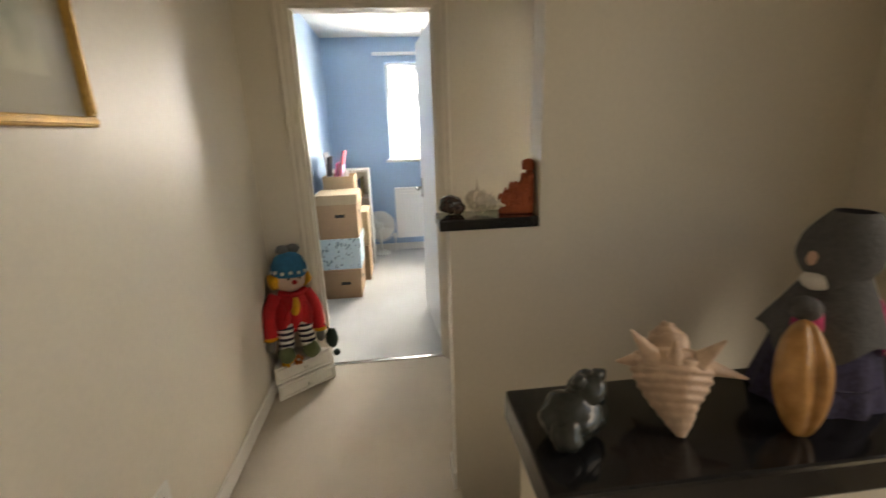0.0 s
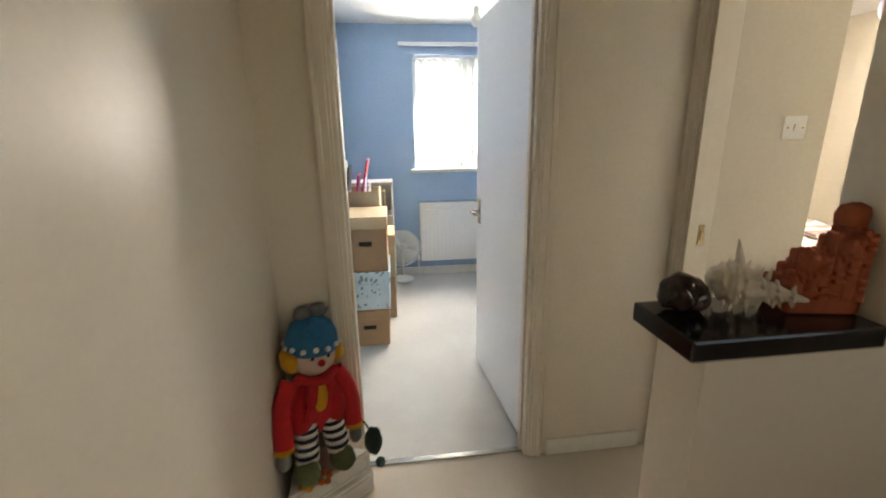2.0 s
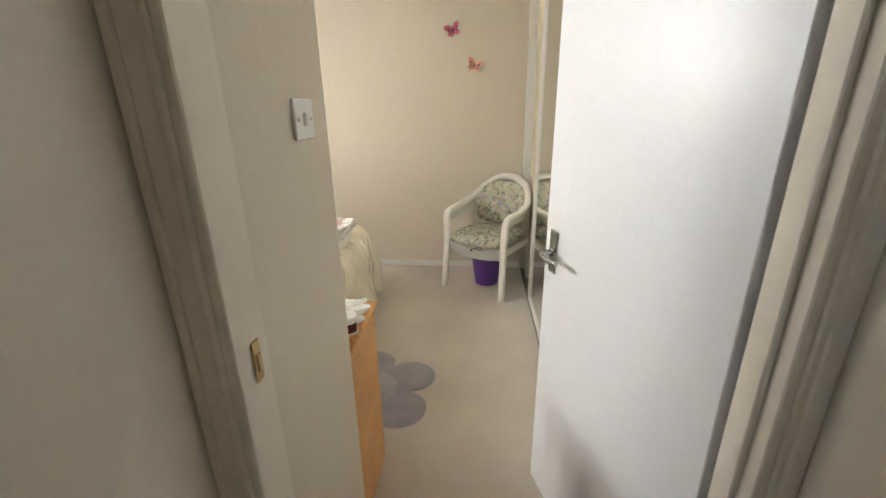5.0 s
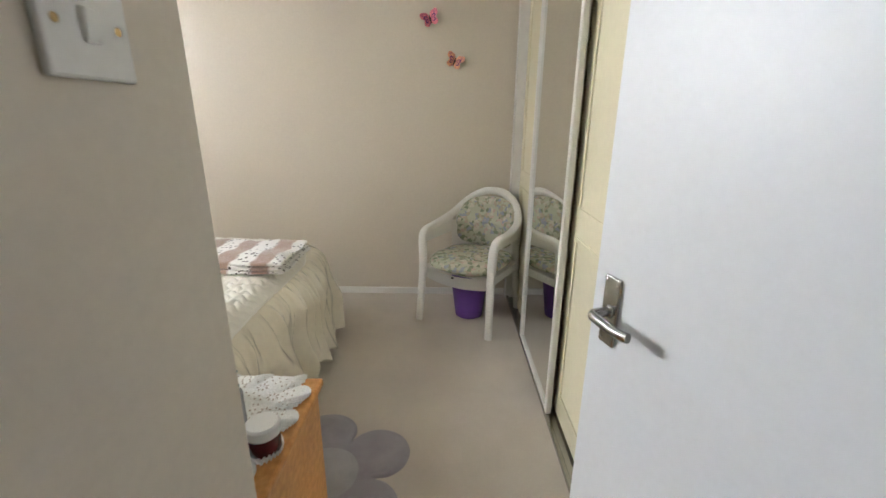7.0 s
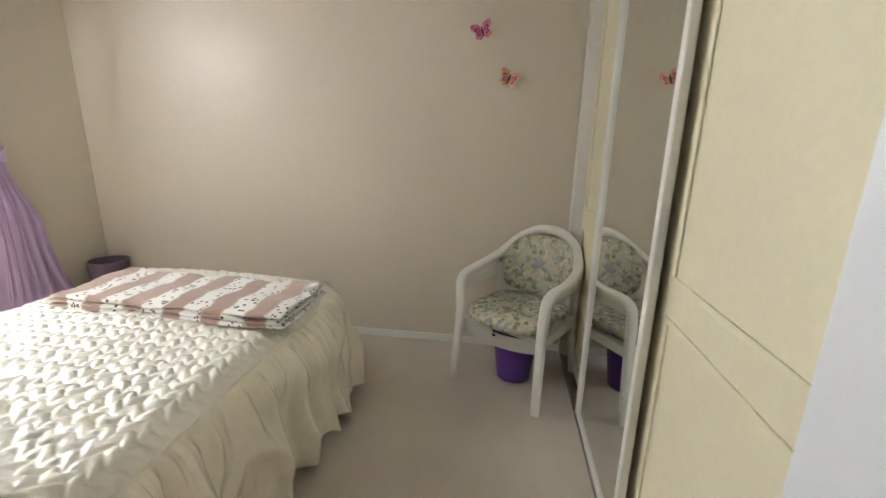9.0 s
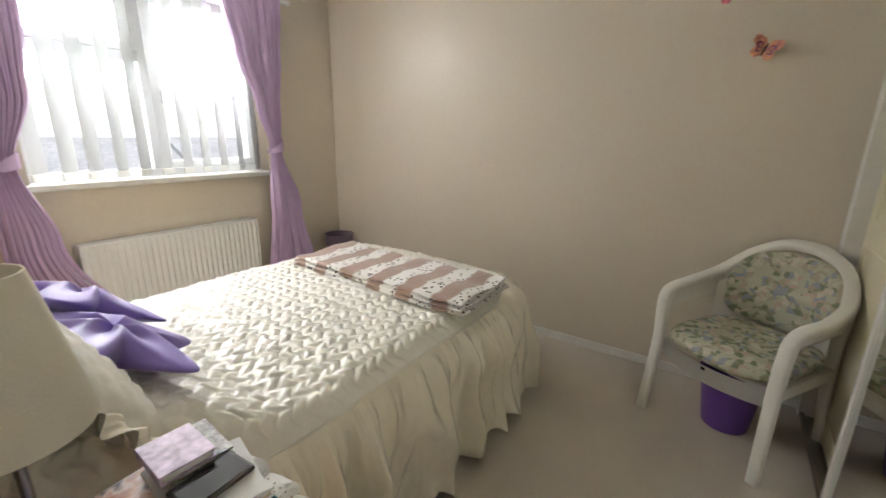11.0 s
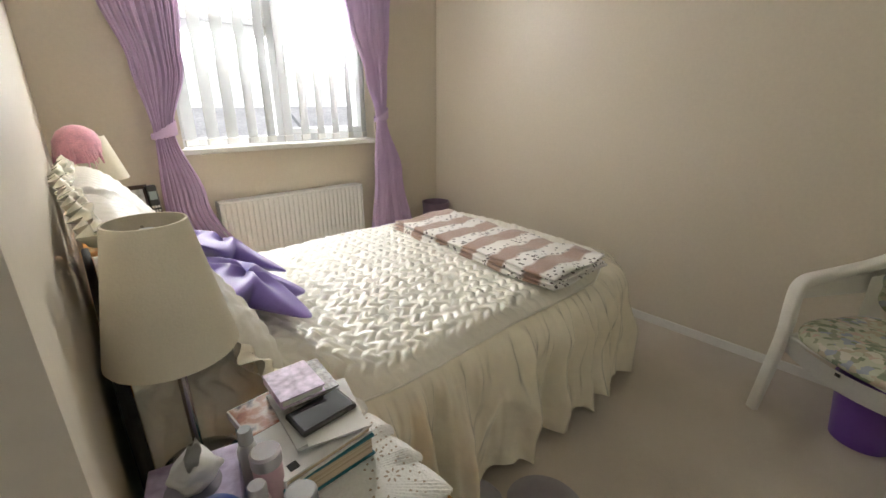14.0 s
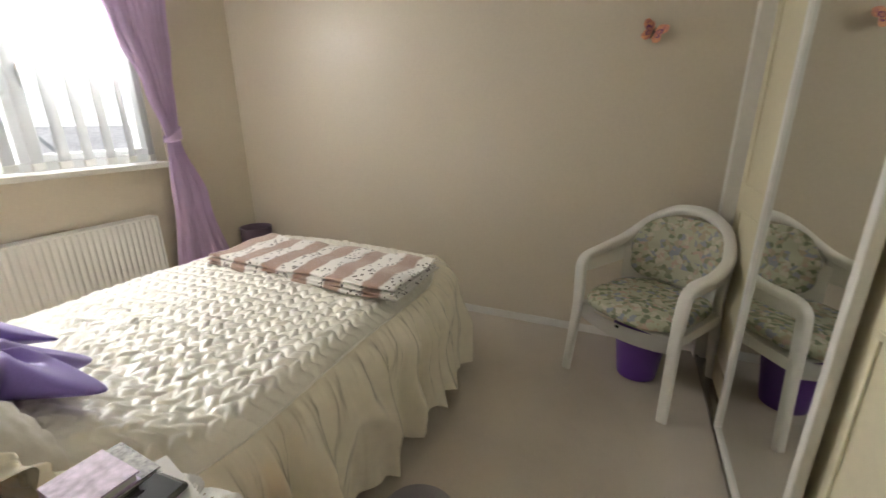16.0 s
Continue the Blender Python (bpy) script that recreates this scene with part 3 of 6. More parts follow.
panel_door(1.81, 2.60, 1.45)
panel_door(3.22, 3.95, 1.45)
md = part("mirror_door", block(2.56, 3.28, 1.482, 1.489, 0.045, 2.25), M_MIRROR, wr, "full-height mirror door")
for q in ((2.528, 2.562, 0.023, 2.27), (3.276, 3.306, 0.023, 2.27)):
    part("mirror_frame", block(q[0], q[1], 1.475, 1.503, q[2], q[3], 0.005), M_GLOSS, md, "white mirror frame")
part("mirror_frame", block(2.562, 3.276, 1.478, 1.50, 0.023, 0.045, 0.003), M_GLOSS, md)
part("mirror_frame", block(2.562, 3.276, 1.478, 1.50, 2.25, 2.27, 0.003), M_GLOSS, md)

# ---- bed ----
BX0, BX1, BY0, BY1, BZ = 1.40, 3.42, 2.79, 4.12, 0.645
bed = thing("bed", Matrix.Translation(((BX0 + BX1) / 2, (BY0 + BY1) / 2, 0)), "double bed under a cream quilted satin bedspread", "bed")
part("base", block(BX0 + 0.02, BX1 - 0.13, BY0 + 0.10, BY1 - 0.10, 0.06, 0.34, 0.02), M_CARDL, bed, "divan base")
part("mattress", block(BX0 + 0.02, BX1 - 0.15, BY0 + 0.12, BY1 - 0.12, 0.34, BZ - 0.06, 0.05, 3), M_PAPER, bed, "white mattress")
part("headboard", block(1.372, 1.398, BY0 + 0.02, BY1 - 0.02, 0.25, 0.80, 0.01), M_DARK, bed, "dark headboard")


def bed_height(x, y):
    """The bedspread's lie: flat, rounded at the rim, humped over the pillows."""
    z = BZ + 0.010 * nz(x * 2.2, y * 2.2) - 0.012 * math.cos((y - BY0) / (BY1 - BY0) * 2 * math.pi)
    e = min(y - BY0, BY1 - y, BX1 - x)
    if e < 0.10:
        z -= 0.055 * (1 - max(e, 0) / 0.10) ** 2
    if x < 2.0:
        t = min(1, (2.0 - x) / 0.34)
        t = t * t * (3 - 2 * t)
        lobe = 0.72 + 0.28 * math.sin(math.pi * ((y - BY0) / (BY1 - BY0) * 2 % 1)) ** 0.6
        z += (0.15 * t) * lobe * min(1, max(0.25, (min(y - BY0, BY1 - y) + 0.04) / 0.16))
    return z


RC = 0.40  # the seam's round corners at the foot


def quilt(u, v):
    x = BX0 + (BX1 - BX0) * u
    e = max(0.0, x - (BX1 - RC))
    inset = RC - math.sqrt(max(0.0, RC * RC - e * e))
    y = BY0 + inset + (BY1 - BY0 - 2 * inset) * v
    wx, wy = x + 0.008 * nz(x * 9, y * 9, 2), y + 0.008 * nz(x * 9, y * 9, 7)
    row = wx / 0.046
    wave = 0.24 * math.sin(2 * math.pi * wy / 0.064)
    k = math.floor(row + wave)
    across = abs(math.sin(math.pi * (row + wave)))
    along = abs(math.sin(math.pi * (wy / 0.064 + 0.25 + 0.5 * (k % 2))))
    pad = across ** 0.45 * (0.35 + 0.65 * along ** 0.6)
    rim = min(1, min(v, 1 - v) / 0.03, (1 - u) / 0.02)
    return (x, y, bed_height(x, y) + 0.018 * pad * (0.75 + 0.4 * nz(x * 14, y * 14, 3)) * rim + 0.004 * nz(x * 34, y * 34))


part("bedspread", sheet(460, 300, quilt), M_QUILT, bed, "cream satin bedspread quilted in small diamonds", smooth=180)


def skirt_path(s):
    """Round the bed's rim: the near side, the foot and the far side."""
    r, q = RC, RC * math.pi / 2
    a, b, c = BX1 - BX0 - r, BY1 - BY0 - 2 * r, BX1 - BX0 - r
    t = s * (a + q + b + q + c)
    if t < a:
        return BX0 + t, BY0, 0, -1, t
    if t < a + q:
        g = (t - a) / r
        return BX1 - r + r * math.sin(g), BY0 + r - r * math.cos(g), math.sin(g), -math.cos(g), t
    if t < a + q + b:
        return BX1, BY0 + r + t - a - q, 1, 0, t
    if t < a + q + b + q:
        g = (t - a - q - b) / r
        return BX1 - r + r * math.cos(g), BY1 - r + r * math.sin(g), math.cos(g), math.sin(g), t
    return BX1 - r - (t - a - q - b - q), BY1, 0, 1, t


def skirt(u, v):
    x, y, nx, ny, t = skirt_path(u)
    top = bed_height(min(max(x, BX0), BX1 - 0.002), min(max(y, BY0 + 0.002), BY1 - 0.002)) + 0.004
    bend = min(1.0, 2 * abs(nx * ny)) * (1 if nx > 0 else 0)
    w = t + 0.13 * nz(t * 1.9, 0.0, 9) + 0.045 * v * nz(t * 3.5, v * 1.3, 4)
    deep = math.sin(2 * math.pi * w / 0.20 + 1.5 * nz(t * 2, 2))
    deep = math.copysign(abs(deep) ** 0.65, deep) * (0.75 + 0.7 * nz(t * 2.7, v, 15))
    crease = 1 - 2.4 * abs(nz(w * 11, v * 1.6 + 0.3 * math.sin(t * 9), 21))
    small = math.sin(2 * math.pi * w / 0.077 + 3.0 * nz(t * 4, v, 5)) * (0.35 + 0.8 * nz(t * 3, v * 2, 12))
    tiny = abs(math.sin(2 * math.pi * (w + 0.03 * v) / 0.06)) ** 0.6 * max(0, 1 - 1.9 * v) * min(1, v * 8)
    hem = 0.055 + 0.030 * math.sin(2 * math.pi * w / 0.20 + 0.9) + 0.035 * nz(t * 3, 8)
    belly = (0.072 + 0.055 * bend) * math.sin(min(1, v * (2.4 - 0.5 * bend)) * math.pi / 2)
    grow = min(1, v * 1.3)
    out = belly + 0.058 * grow * deep + 0.036 * grow ** 0.5 * small + 0.011 * tiny + 0.034 * grow ** 0.6 * crease + 0.034 * nz(t * 5.5, v * 2.5, 6) * grow + 0.004 * nz(t * 30, v * 9)
    z = top + (hem - top) * (v ** (1.25 + 0.55 * bend))
    return (x + nx * out, y + ny * out, z)


part("valance", sheet(900, 44, skirt), M_SATIN, bed, "gathered cream satin frill down to the carpet", smooth=180)
part("piping", sweep([skirt(i / 160, 0.0) for i in range(161)], 0.007, 0.007, n=1, seg=6, power=1), M_QUILT, bed, smooth=180)

# ---- throw, cushions and pillows on the bed ----
M_THROW = bpy.data.materials.new("striped_fur_throw")
M_THROW.use_nodes = True
nt = M_THROW.node_tree
pb = nt.nodes["Principled BSDF"]
tc = nt.nodes.new("ShaderNodeTexCoord")
sp = nt.nodes.new("ShaderNodeSeparateXYZ")
nt.links.new(tc.outputs["Object"], sp.inputs[0])
wob = nt.nodes.new("ShaderNodeTexNoise")
wob.inputs["Scale"].default_value = 14
nt.links.new(tc.outputs["Object"], wob.inputs["Vector"])
ma = nt.nodes.new("ShaderNodeMath")
ma.operation, ma.inputs[1].default_value = "MULTIPLY_ADD", 0.05
nt.links.new(wob.outputs["Fac"], ma.inputs[0])
nt.links.new(sp.outputs["Y"], ma.inputs[2])
mm = nt.nodes.new("ShaderNodeMath")
mm.operation, mm.inputs[1].default_value, mm.inputs[2].default_value = "MULTIPLY_ADD", 2 * math.pi / 0.19, 2.9
nt.links.new(ma.outputs[0], mm.inputs[0])
sn = nt.nodes.new("ShaderNodeMath")
sn.operation = "SINE"
nt.links.new(mm.outputs[0], sn.inputs[0])
rs = nt.nodes.new("ShaderNodeMapRange")
rs.inputs["From Min"].default_value, rs.inputs["From Max"].default_value = -0.25, 0.25
nt.links.new(sn.outputs[0], rs.inputs["Value"])
mp = nt.nodes.new("ShaderNodeMapping")
mp.inputs["Scale"].default_value = (46, 46, 46)
nt.links.new(tc.outputs["Object"], mp.inputs["Vector"])
vo = nt.nodes.new("ShaderNodeTexVoronoi")
vo.inputs["Scale"].default_value = 1.0
nt.links.new(mp.outputs[0], vo.inputs["Vector"])
dots = nt.nodes.new("ShaderNodeMath")
dots.operation, dots.inputs[1].default_value = "LESS_THAN", 0.36
nt.links.new(vo.outputs["Distance"], dots.inputs[0])
spot = nt.nodes.new("ShaderNodeMix")
spot.data_type = "RGBA"
spot.inputs["A"].default_value, spot.inputs["B"].default_value = (0.86, 0.84, 0.80, 1), (0.06, 0.04, 0.035, 1)
keep = nt.nodes.new("ShaderNodeSeparateColor")
nt.links.new(vo.outputs["Color"], keep.inputs[0])
few = nt.nodes.new("ShaderNodeMath")
few.operation, few.inputs[1].default_value = "GREATER_THAN", 0.45
nt.links.new(keep.outputs[0], few.inputs[0])
both = nt.nodes.new("ShaderNodeMath")
both.operation = "MULTIPLY"
nt.links.new(dots.outputs[0], both.inputs[0])
nt.links.new(few.outputs[0], both.inputs[1])
white = nt.nodes.new("ShaderNodeMath")
white.operation, white.inputs[0].default_value = "SUBTRACT", 1.15
white.use_clamp = True
nt.links.new(rs.outputs[0], white.inputs[1])
most = nt.nodes.new("ShaderNodeMath")
most.operation = "MULTIPLY"
nt.links.new(both.outputs[0], most.inputs[0])
nt.links.new(white.outputs[0], most.inputs[1])
nt.links.new(most.outputs[0], spot.inputs["Factor"])
brn = nt.nodes.new("ShaderNodeMix")
brn.data_type = "RGBA"
brn.inputs["A"].default_value = (0.86, 0.84, 0.80, 1)
brn.inputs["B"].default_value = (0.36, 0.23, 0.17, 1)
nt.links.new(rs.outputs[0], brn.inputs["Factor"])
nt.links.new(brn.outputs["Result"], spot.inputs["A"])
nt.links.new(spot.outputs["Result"], pb.inputs["Base Color"])
pb.inputs["Roughness"].default_value, pb.inputs["Sheen Weight"].default_value = 0.9, 0.5
fz = nt.nodes.new("ShaderNodeTexNoise")
fz.inputs["Scale"].default_value = 240
nt.links.new(tc.outputs["Object"], fz.inputs["Vector"])
bp = nt.nodes.new("ShaderNodeBump")
bp.inputs["Strength"].default_value, bp.inputs["Distance"].default_value = 0.6, 0.004
nt.links.new(fz.outputs["Fac"], bp.inputs["Height"])
nt.links.new(bp.outputs[0], pb.inputs["Normal"])


def throw_layer(z, grow, seed):
    """One fold of the throw: a soft slab with a rounded rim."""
    def f(u, v):
        a = 2 * math.pi * u
        ca, sa = math.cos(a), math.sin(a)
        k = max(abs(ca), abs(sa))
        sx, sy = ca / k, sa / k
        prof = [(0.0, 0.0), (0.95, 0.0), (1.0, 0.3), (0.995, 0.7), (0.965, 0.95), (0.0, 1.0)]
        t = v * 5
        i = min(4, int(t))
        p, q = prof[i], prof[i + 1]
        rad, hh = p[0] + (q[0] - p[0]) * (t - i), p[1] + (q[1] - p[1]) * (t - i)
        x, y = sx * rad * (0.215 + grow), sy * rad * (0.565 + grow)
        y += 0.030 * nz(x * 5, seed + 2) * abs(sy)
        x += 0.034 * nz(y * 5, seed) + 0.055 * (y / 0.565) * 0.1
        return (2.935 + x + 0.02 * y, 3.335 + y + 0.01 * x, z + 0.018 * hh + 0.020 * nz(x * 7, y * 7, seed) * hh)
    return sheet(120, 26, f, wrap=True)


tw = thing("throw_blanket", Matrix.Translation((2.935, 3.335, 0.652)), "brown and white striped fur throw folded on the bed", "blanket")
for lift, grow, seed in ((0.652, 0.0, 1), (0.672, -0.006, 4), (0.692, -0.012, 8)):
    part("fold", throw_layer(lift, grow, seed), M_THROW, tw, smooth=180)


def star_cushion(m, size, label, seed):
    """A stuffed five-point star, pinched at its middle."""
    def f(u, v):
        a = 2 * math.pi * u
        k = (0.5 + 0.5 * math.cos(5 * a)) ** 0.9
        r = size * (0.46 + 0.54 * k)
        s = math.sin(math.pi * v)
        c = -math.cos(math.pi * v)
        rho = s ** 0.75
        thick = 0.055 * (0.55 + 0.45 * (1 - k)) * (1 - 0.35 * math.exp(-(rho / 0.25) ** 2)) * (1 - 0.55 * rho ** 3 * k)
        thick *= 1 + 0.18 * nz(math.cos(a) * 3 * rho, math.sin(a) * 3 * rho, seed)
        return (r * rho * math.cos(a), r * rho * math.sin(a), thick * c)
    return solo_at("star_cushion", sheet(100, 22, f, wrap=True), M_PURP, m, label, "cushion", "star cushions")


def solo_at(name, bm, mats, m, label, category, group="", smooth=180):
    ob = new(name, to_mesh(name, bm, mats, smooth))
    ob.matrix_basis = m
    PLACE[ob] = m
    return tagged(ob, label, category, group)


star_cushion(pose(1.70, 3.16, 0.865, 12, 26, 18), 0.235, "purple satin star cushion lying on the pillows", 1)
star_cushion(pose(1.72, 3.44, 0.885, 8, 32, 30), 0.235, "purple satin star cushion leaning behind another", 6)


def ruffled_pillow(y, tilt, spin):
    m = pose(1.530, y, 0.925, 0, tilt, spin)
    p = thing("pillow", m, "cream quilted pillow sham with a ruffled edge", "pillow", "pillows at the wall")
    hx, hy = 0.235, 0.275

    def f(u, v):
        x, y = hx * (2 * u - 1), hy * (2 * v - 1)
        e = max(abs(2 * u - 1), abs(2 * v - 1))
        s = 0.06
        pad = (abs(math.sin(math.pi * (x + y) / s)) * abs(math.sin(math.pi * (x - y) / s))) ** 0.55
        return (x, y, 0.08 * (1 - e ** 3) ** 0.6 + 0.009 * pad * (1 - e ** 6))
    part("cover", merge(sheet(60, 80, f), sheet(20, 30, lambda u, v: (hx * (2 * u - 1), hy * (2 * v - 1), -0.045 * (1 - max(abs(2 * u - 1), abs(2 * v - 1)) ** 4)))), M_QUILT, p, smooth=180, local=True)

    def g(u, v):
        a = 4 * (u % 1.0)
        i, t = int(a) % 4, 2 * (a - int(a)) - 1
        x, y = ((1, t), (-t, 1), (-1, -t), (t, -1))[i]
        per = u * (4 * hx + 4 * hy)
        w = long * v * (1 + 0.35 * nz(per * 13, 3 + lay))
        wave = math.sin(2 * math.pi * per / 0.055 + 6 * nz(per * 6, 2 + lay)) + 0.8 * nz(per * 26, v * 2, lay)
        curl = 0.35 * long * math.sin(math.pi * v * 0.9) * (1 if lay else 0.2)
        return (x * (hx - 0.015 + w), y * (hy - 0.015 + w), curl + 0.013 * v ** 0.7 * wave + 0.010 * nz(per * 9, v * 3, lay))
    for lay, long in ((0, 0.060), (1, 0.038)):
        part("ruffle", sheet(560, 10, g, wrap=True), M_SATIN, p, "gathered satin ruffle", smooth=180, local=True)


ruffled_pillow(3.10, 58, 2)
ruffled_pillow(3.78, 56, -3)

# ---- chair and bins ----
M_FLORAL = ramp_mat("faded_floral_cloth", (44, 44, 44), "ShaderNodeTexVoronoi",
                    [(0.0, (0.46, 0.46, 0.34)), (0.42, (0.20, 0.23, 0.15)), (0.52, (0.42, 0.36, 0.26)), (0.64, (0.28, 0.29, 0.20)), (0.74, (0.50, 0.38, 0.31)), (0.82, (0.30, 0.32, 0.36)), (0.90, (0.56, 0.52, 0.42))], 0.9, 0.5)
nt = M_FLORAL.node_tree
fm, fw = [n for n in nt.nodes if n.type == "MAPPING"][0], nt.nodes.new("ShaderNodeTexNoise")
fw.inputs["Scale"].default_value = 30
fa = nt.nodes.new("ShaderNodeVectorMath")
fa.operation = "MULTIPLY_ADD"
fa.inputs[1].default_value = (0.035, 0.035, 0.035)
ftc = [n for n in nt.nodes if n.type == "TEX_COORD"][0]
nt.links.new(ftc.outputs["Object"], fw.inputs["Vector"])
nt.links.new(fw.outputs["Color"], fa.inputs[0])
nt.links.new(ftc.outputs["Object"], fa.inputs[2])
nt.links.new(fa.outputs[0], fm.inputs["Vector"])


def garden_chair(m):
    c = thing("armchair", m, "white resin garden armchair with faded floral cushions", "chair")
    arch = [(-0.262, 0.238, 0.46), (-0.266, 0.236, 0.56), (-0.270, 0.222, 0.622), (-0.276, 0.165, 0.650), (-0.285, 0.02, 0.662), (-0.262, -0.16, 0.705), (-0.19, -0.27, 0.80), (-0.09, -0.305, 0.862)]
    part("backrest", sweep(arch + [(0, -0.312, 0.875)] + [(-x, y, z) for x, y, z in arch[::-1]], 0.056, 0.042, up=(0, 0.5, 0.87), n=6, seg=14, power=0.6), M_RESIN, c, smooth=70, local=True)
    for s in (-1, 1):
        part("leg", sweep([(s * 0.262, 0.238, 0.50), (s * 0.262, 0.243, 0.36), (s * 0.275, 0.275, 0.0)], 0.056, 0.042, up=(0, 1, 0), taper=lambda t: 1.0 - 0.16 * t, seg=14, power=0.6), M_RESIN, c, smooth=70, local=True)
        part("leg", sweep([(s * 0.25, -0.19, 0.70), (s * 0.235, -0.22, 0.42), (s * 0.245, -0.27, 0.0)], 0.05, 0.04, up=(0, 1, 0), taper=lambda t: 1.05 - 0.2 * t), M_RESIN, c, smooth=60, local=True)
        part("arm_panel", sheet(16, 8, lambda u, v: (s * (0.276 - 0.02 * (1 - v)), 0.215 - 0.40 * u, 0.57 + 0.075 * v + 0.05 * u * v)), M_RESIN, c, smooth=180, local=True)
    part("seat", block(-0.25, 0.25, -0.24, 0.225, 0.372, 0.40, 0.012), M_RESIN, c, smooth=40, local=True)
    for z0, z1, d in ((0.318, 0.404, 0.0),):
        def apron(u, v):
            x = 0.262 * (2 * u - 1)
            bow = 0.05 * (1 - (2 * u - 1) ** 2)
            return (x, 0.228 + bow + d - 0.012 * (1 - v), z0 + (z1 - z0) * v - 0.03 * (1 - (2 * u - 1) ** 2) * (0.5 if z0 > 0.3 else 0.8))
        ap = sheet(24, 5, apron)
        bmesh.ops.solidify(ap, geom=list(ap.faces), thickness=0.010)
        part("apron", ap, M_RESIN, c, smooth=60, local=True)
    for s in (-1, 1):
        part("apron", block(s * 0.255 - 0.006, s * 0.255 + 0.006, -0.2, 0.21, 0.345, 0.40, 0.004), M_RESIN, c, local=True)

    def lower(u, v):
        a = -1.1 + 2.2 * u
        return (0.245 * math.sin(a) / math.sin(1.1), -0.30 * math.cos(a) + 0.02, 0.42 + (0.22 + 0.16 * math.cos(a * 1.2) ** 2) * v)
    part("back_panel", sheet(24, 8, lower), M_RESIN, c, smooth=180, local=True)

    def pad(u, v):
        a = 2 * math.pi * u
        ca, sa = math.cos(a), math.sin(a)
        k = (abs(ca) ** 3.2 + abs(sa) ** 3.2) ** (-1 / 3.2)
        s, h = math.sin(math.pi * v) ** 0.45, -math.cos(math.pi * v)
        x, y = 0.258 * k * ca * s, 0.268 * k * sa * s
        return (x, y + 0.022, 0.440 + 0.042 * math.copysign(abs(h) ** 0.7, h) + 0.008 * nz(x * 9, y * 9, 2) - 0.012 * (y > 0.15) * (y - 0.15) * 8)
    part("seat_cushion", sheet(60, 20, pad, wrap=True), M_FLORAL, c, "faded floral seat cushion", smooth=180, local=True)

    def back(u, v):
        a = 2 * math.pi * u
        ca, sa = math.cos(a), math.sin(a)
        k = (abs(ca) ** 3.6 + abs(sa) ** 3.6) ** (-1 / 3.6)
        s, h = math.sin(math.pi * v) ** 0.5, -math.cos(math.pi * v)
        x, z = (0.232 - 0.05 * max(0, sa) ** 2) * k * ca * s, 0.180 * k * sa * s
        bow = -0.10 * (1 - (x / 0.25) ** 2) - 0.20 * (z + 0.16) + 0.018 * math.exp(-(z / 0.03) ** 2)
        return (x, -0.13 + bow + 0.034 * math.copysign(abs(h) ** 0.8, h) + 0.006 * nz(x * 9, z * 9, 5), 0.655 + z)
    part("back_cushion", sheet(60, 20, back, wrap=True), M_FLORAL, c, "faded floral back cushion", smooth=180, local=True)
    part("maker_plate", block(-0.012, 0.006, 0.284, 0.288, 0.372, 0.384), M_DARK, c, local=True)
    return c


CH = math.atan2(0.52, -0.855)
garden_chair(pose(3.42 + 0.275 * 0.855, 1.945 - 0.275 * 0.52, 0, 0, 0, math.degrees(CH) - 90))


def bin_shape(r0, r1, h, x, y, lip=0.008):
    return lathe([(r0 - 0.01, 0), (r0, 0.006), (r0 + (r1 - r0) * 0.5, h * 0.5), (r1, h - 0.012), (r1 + lip, h - 0.01), (r1 + lip, h), (r1 - 0.004, h), (r0 + (r1 - r0) * 0.5 - 0.004, h * 0.5), (r0 - 0.004, 0.008)], x, y, 0, 36)


solo("waste_bin", bin_shape(0.098, 0.132, 0.285, 3.655, 1.82), M_BIN, "purple plastic waste bin under the chair", "bin", smooth=40)
solo("waste_bin", bin_shape(0.118, 0.122, 0.50, 3.87, 4.80, 0.004), M_BIN2, "tall dusty lilac bin in the room corner", "bin", smooth=40)

# ---- flower rug ----


def petal_rug():
    r = thing("rug", pose(2.17, 2.47, 0, 0, 0, 14), "grey plush flower-shaped rug partly under the bed", "rug")

    def f(u, v):
        a = 2 * math.pi * u
        k = abs(math.cos(2.5 * a)) ** 0.55
        rr = 0.37 * (0.55 + 0.45 * k)
        t = v
        z = 0.010 * (1 - max(0.0, (t - 0.80) / 0.20) ** 3) + 0.0015 * nz(a * 9, v * 9)
        return (rr * t * math.cos(a), rr * t * math.sin(a), z + 0.001)
    part("top", sheet(120, 24, f, wrap=True), M_RUG, r, smooth=60, local=True)
    part("centre", lathe([(0.145, 0.008), (0.135, 0.0125), (0.06, 0.0135), (0.0005, 0.0135)], seg=32), M_RUG2, r, "pale grey centre", smooth=40, local=True)


petal_rug()

# ---- near bedside cabinet and what stands on it ----
NX0, NX1, NY0, NY1, NZ = 1.40, 1.735, 2.30, 2.70, 0.75


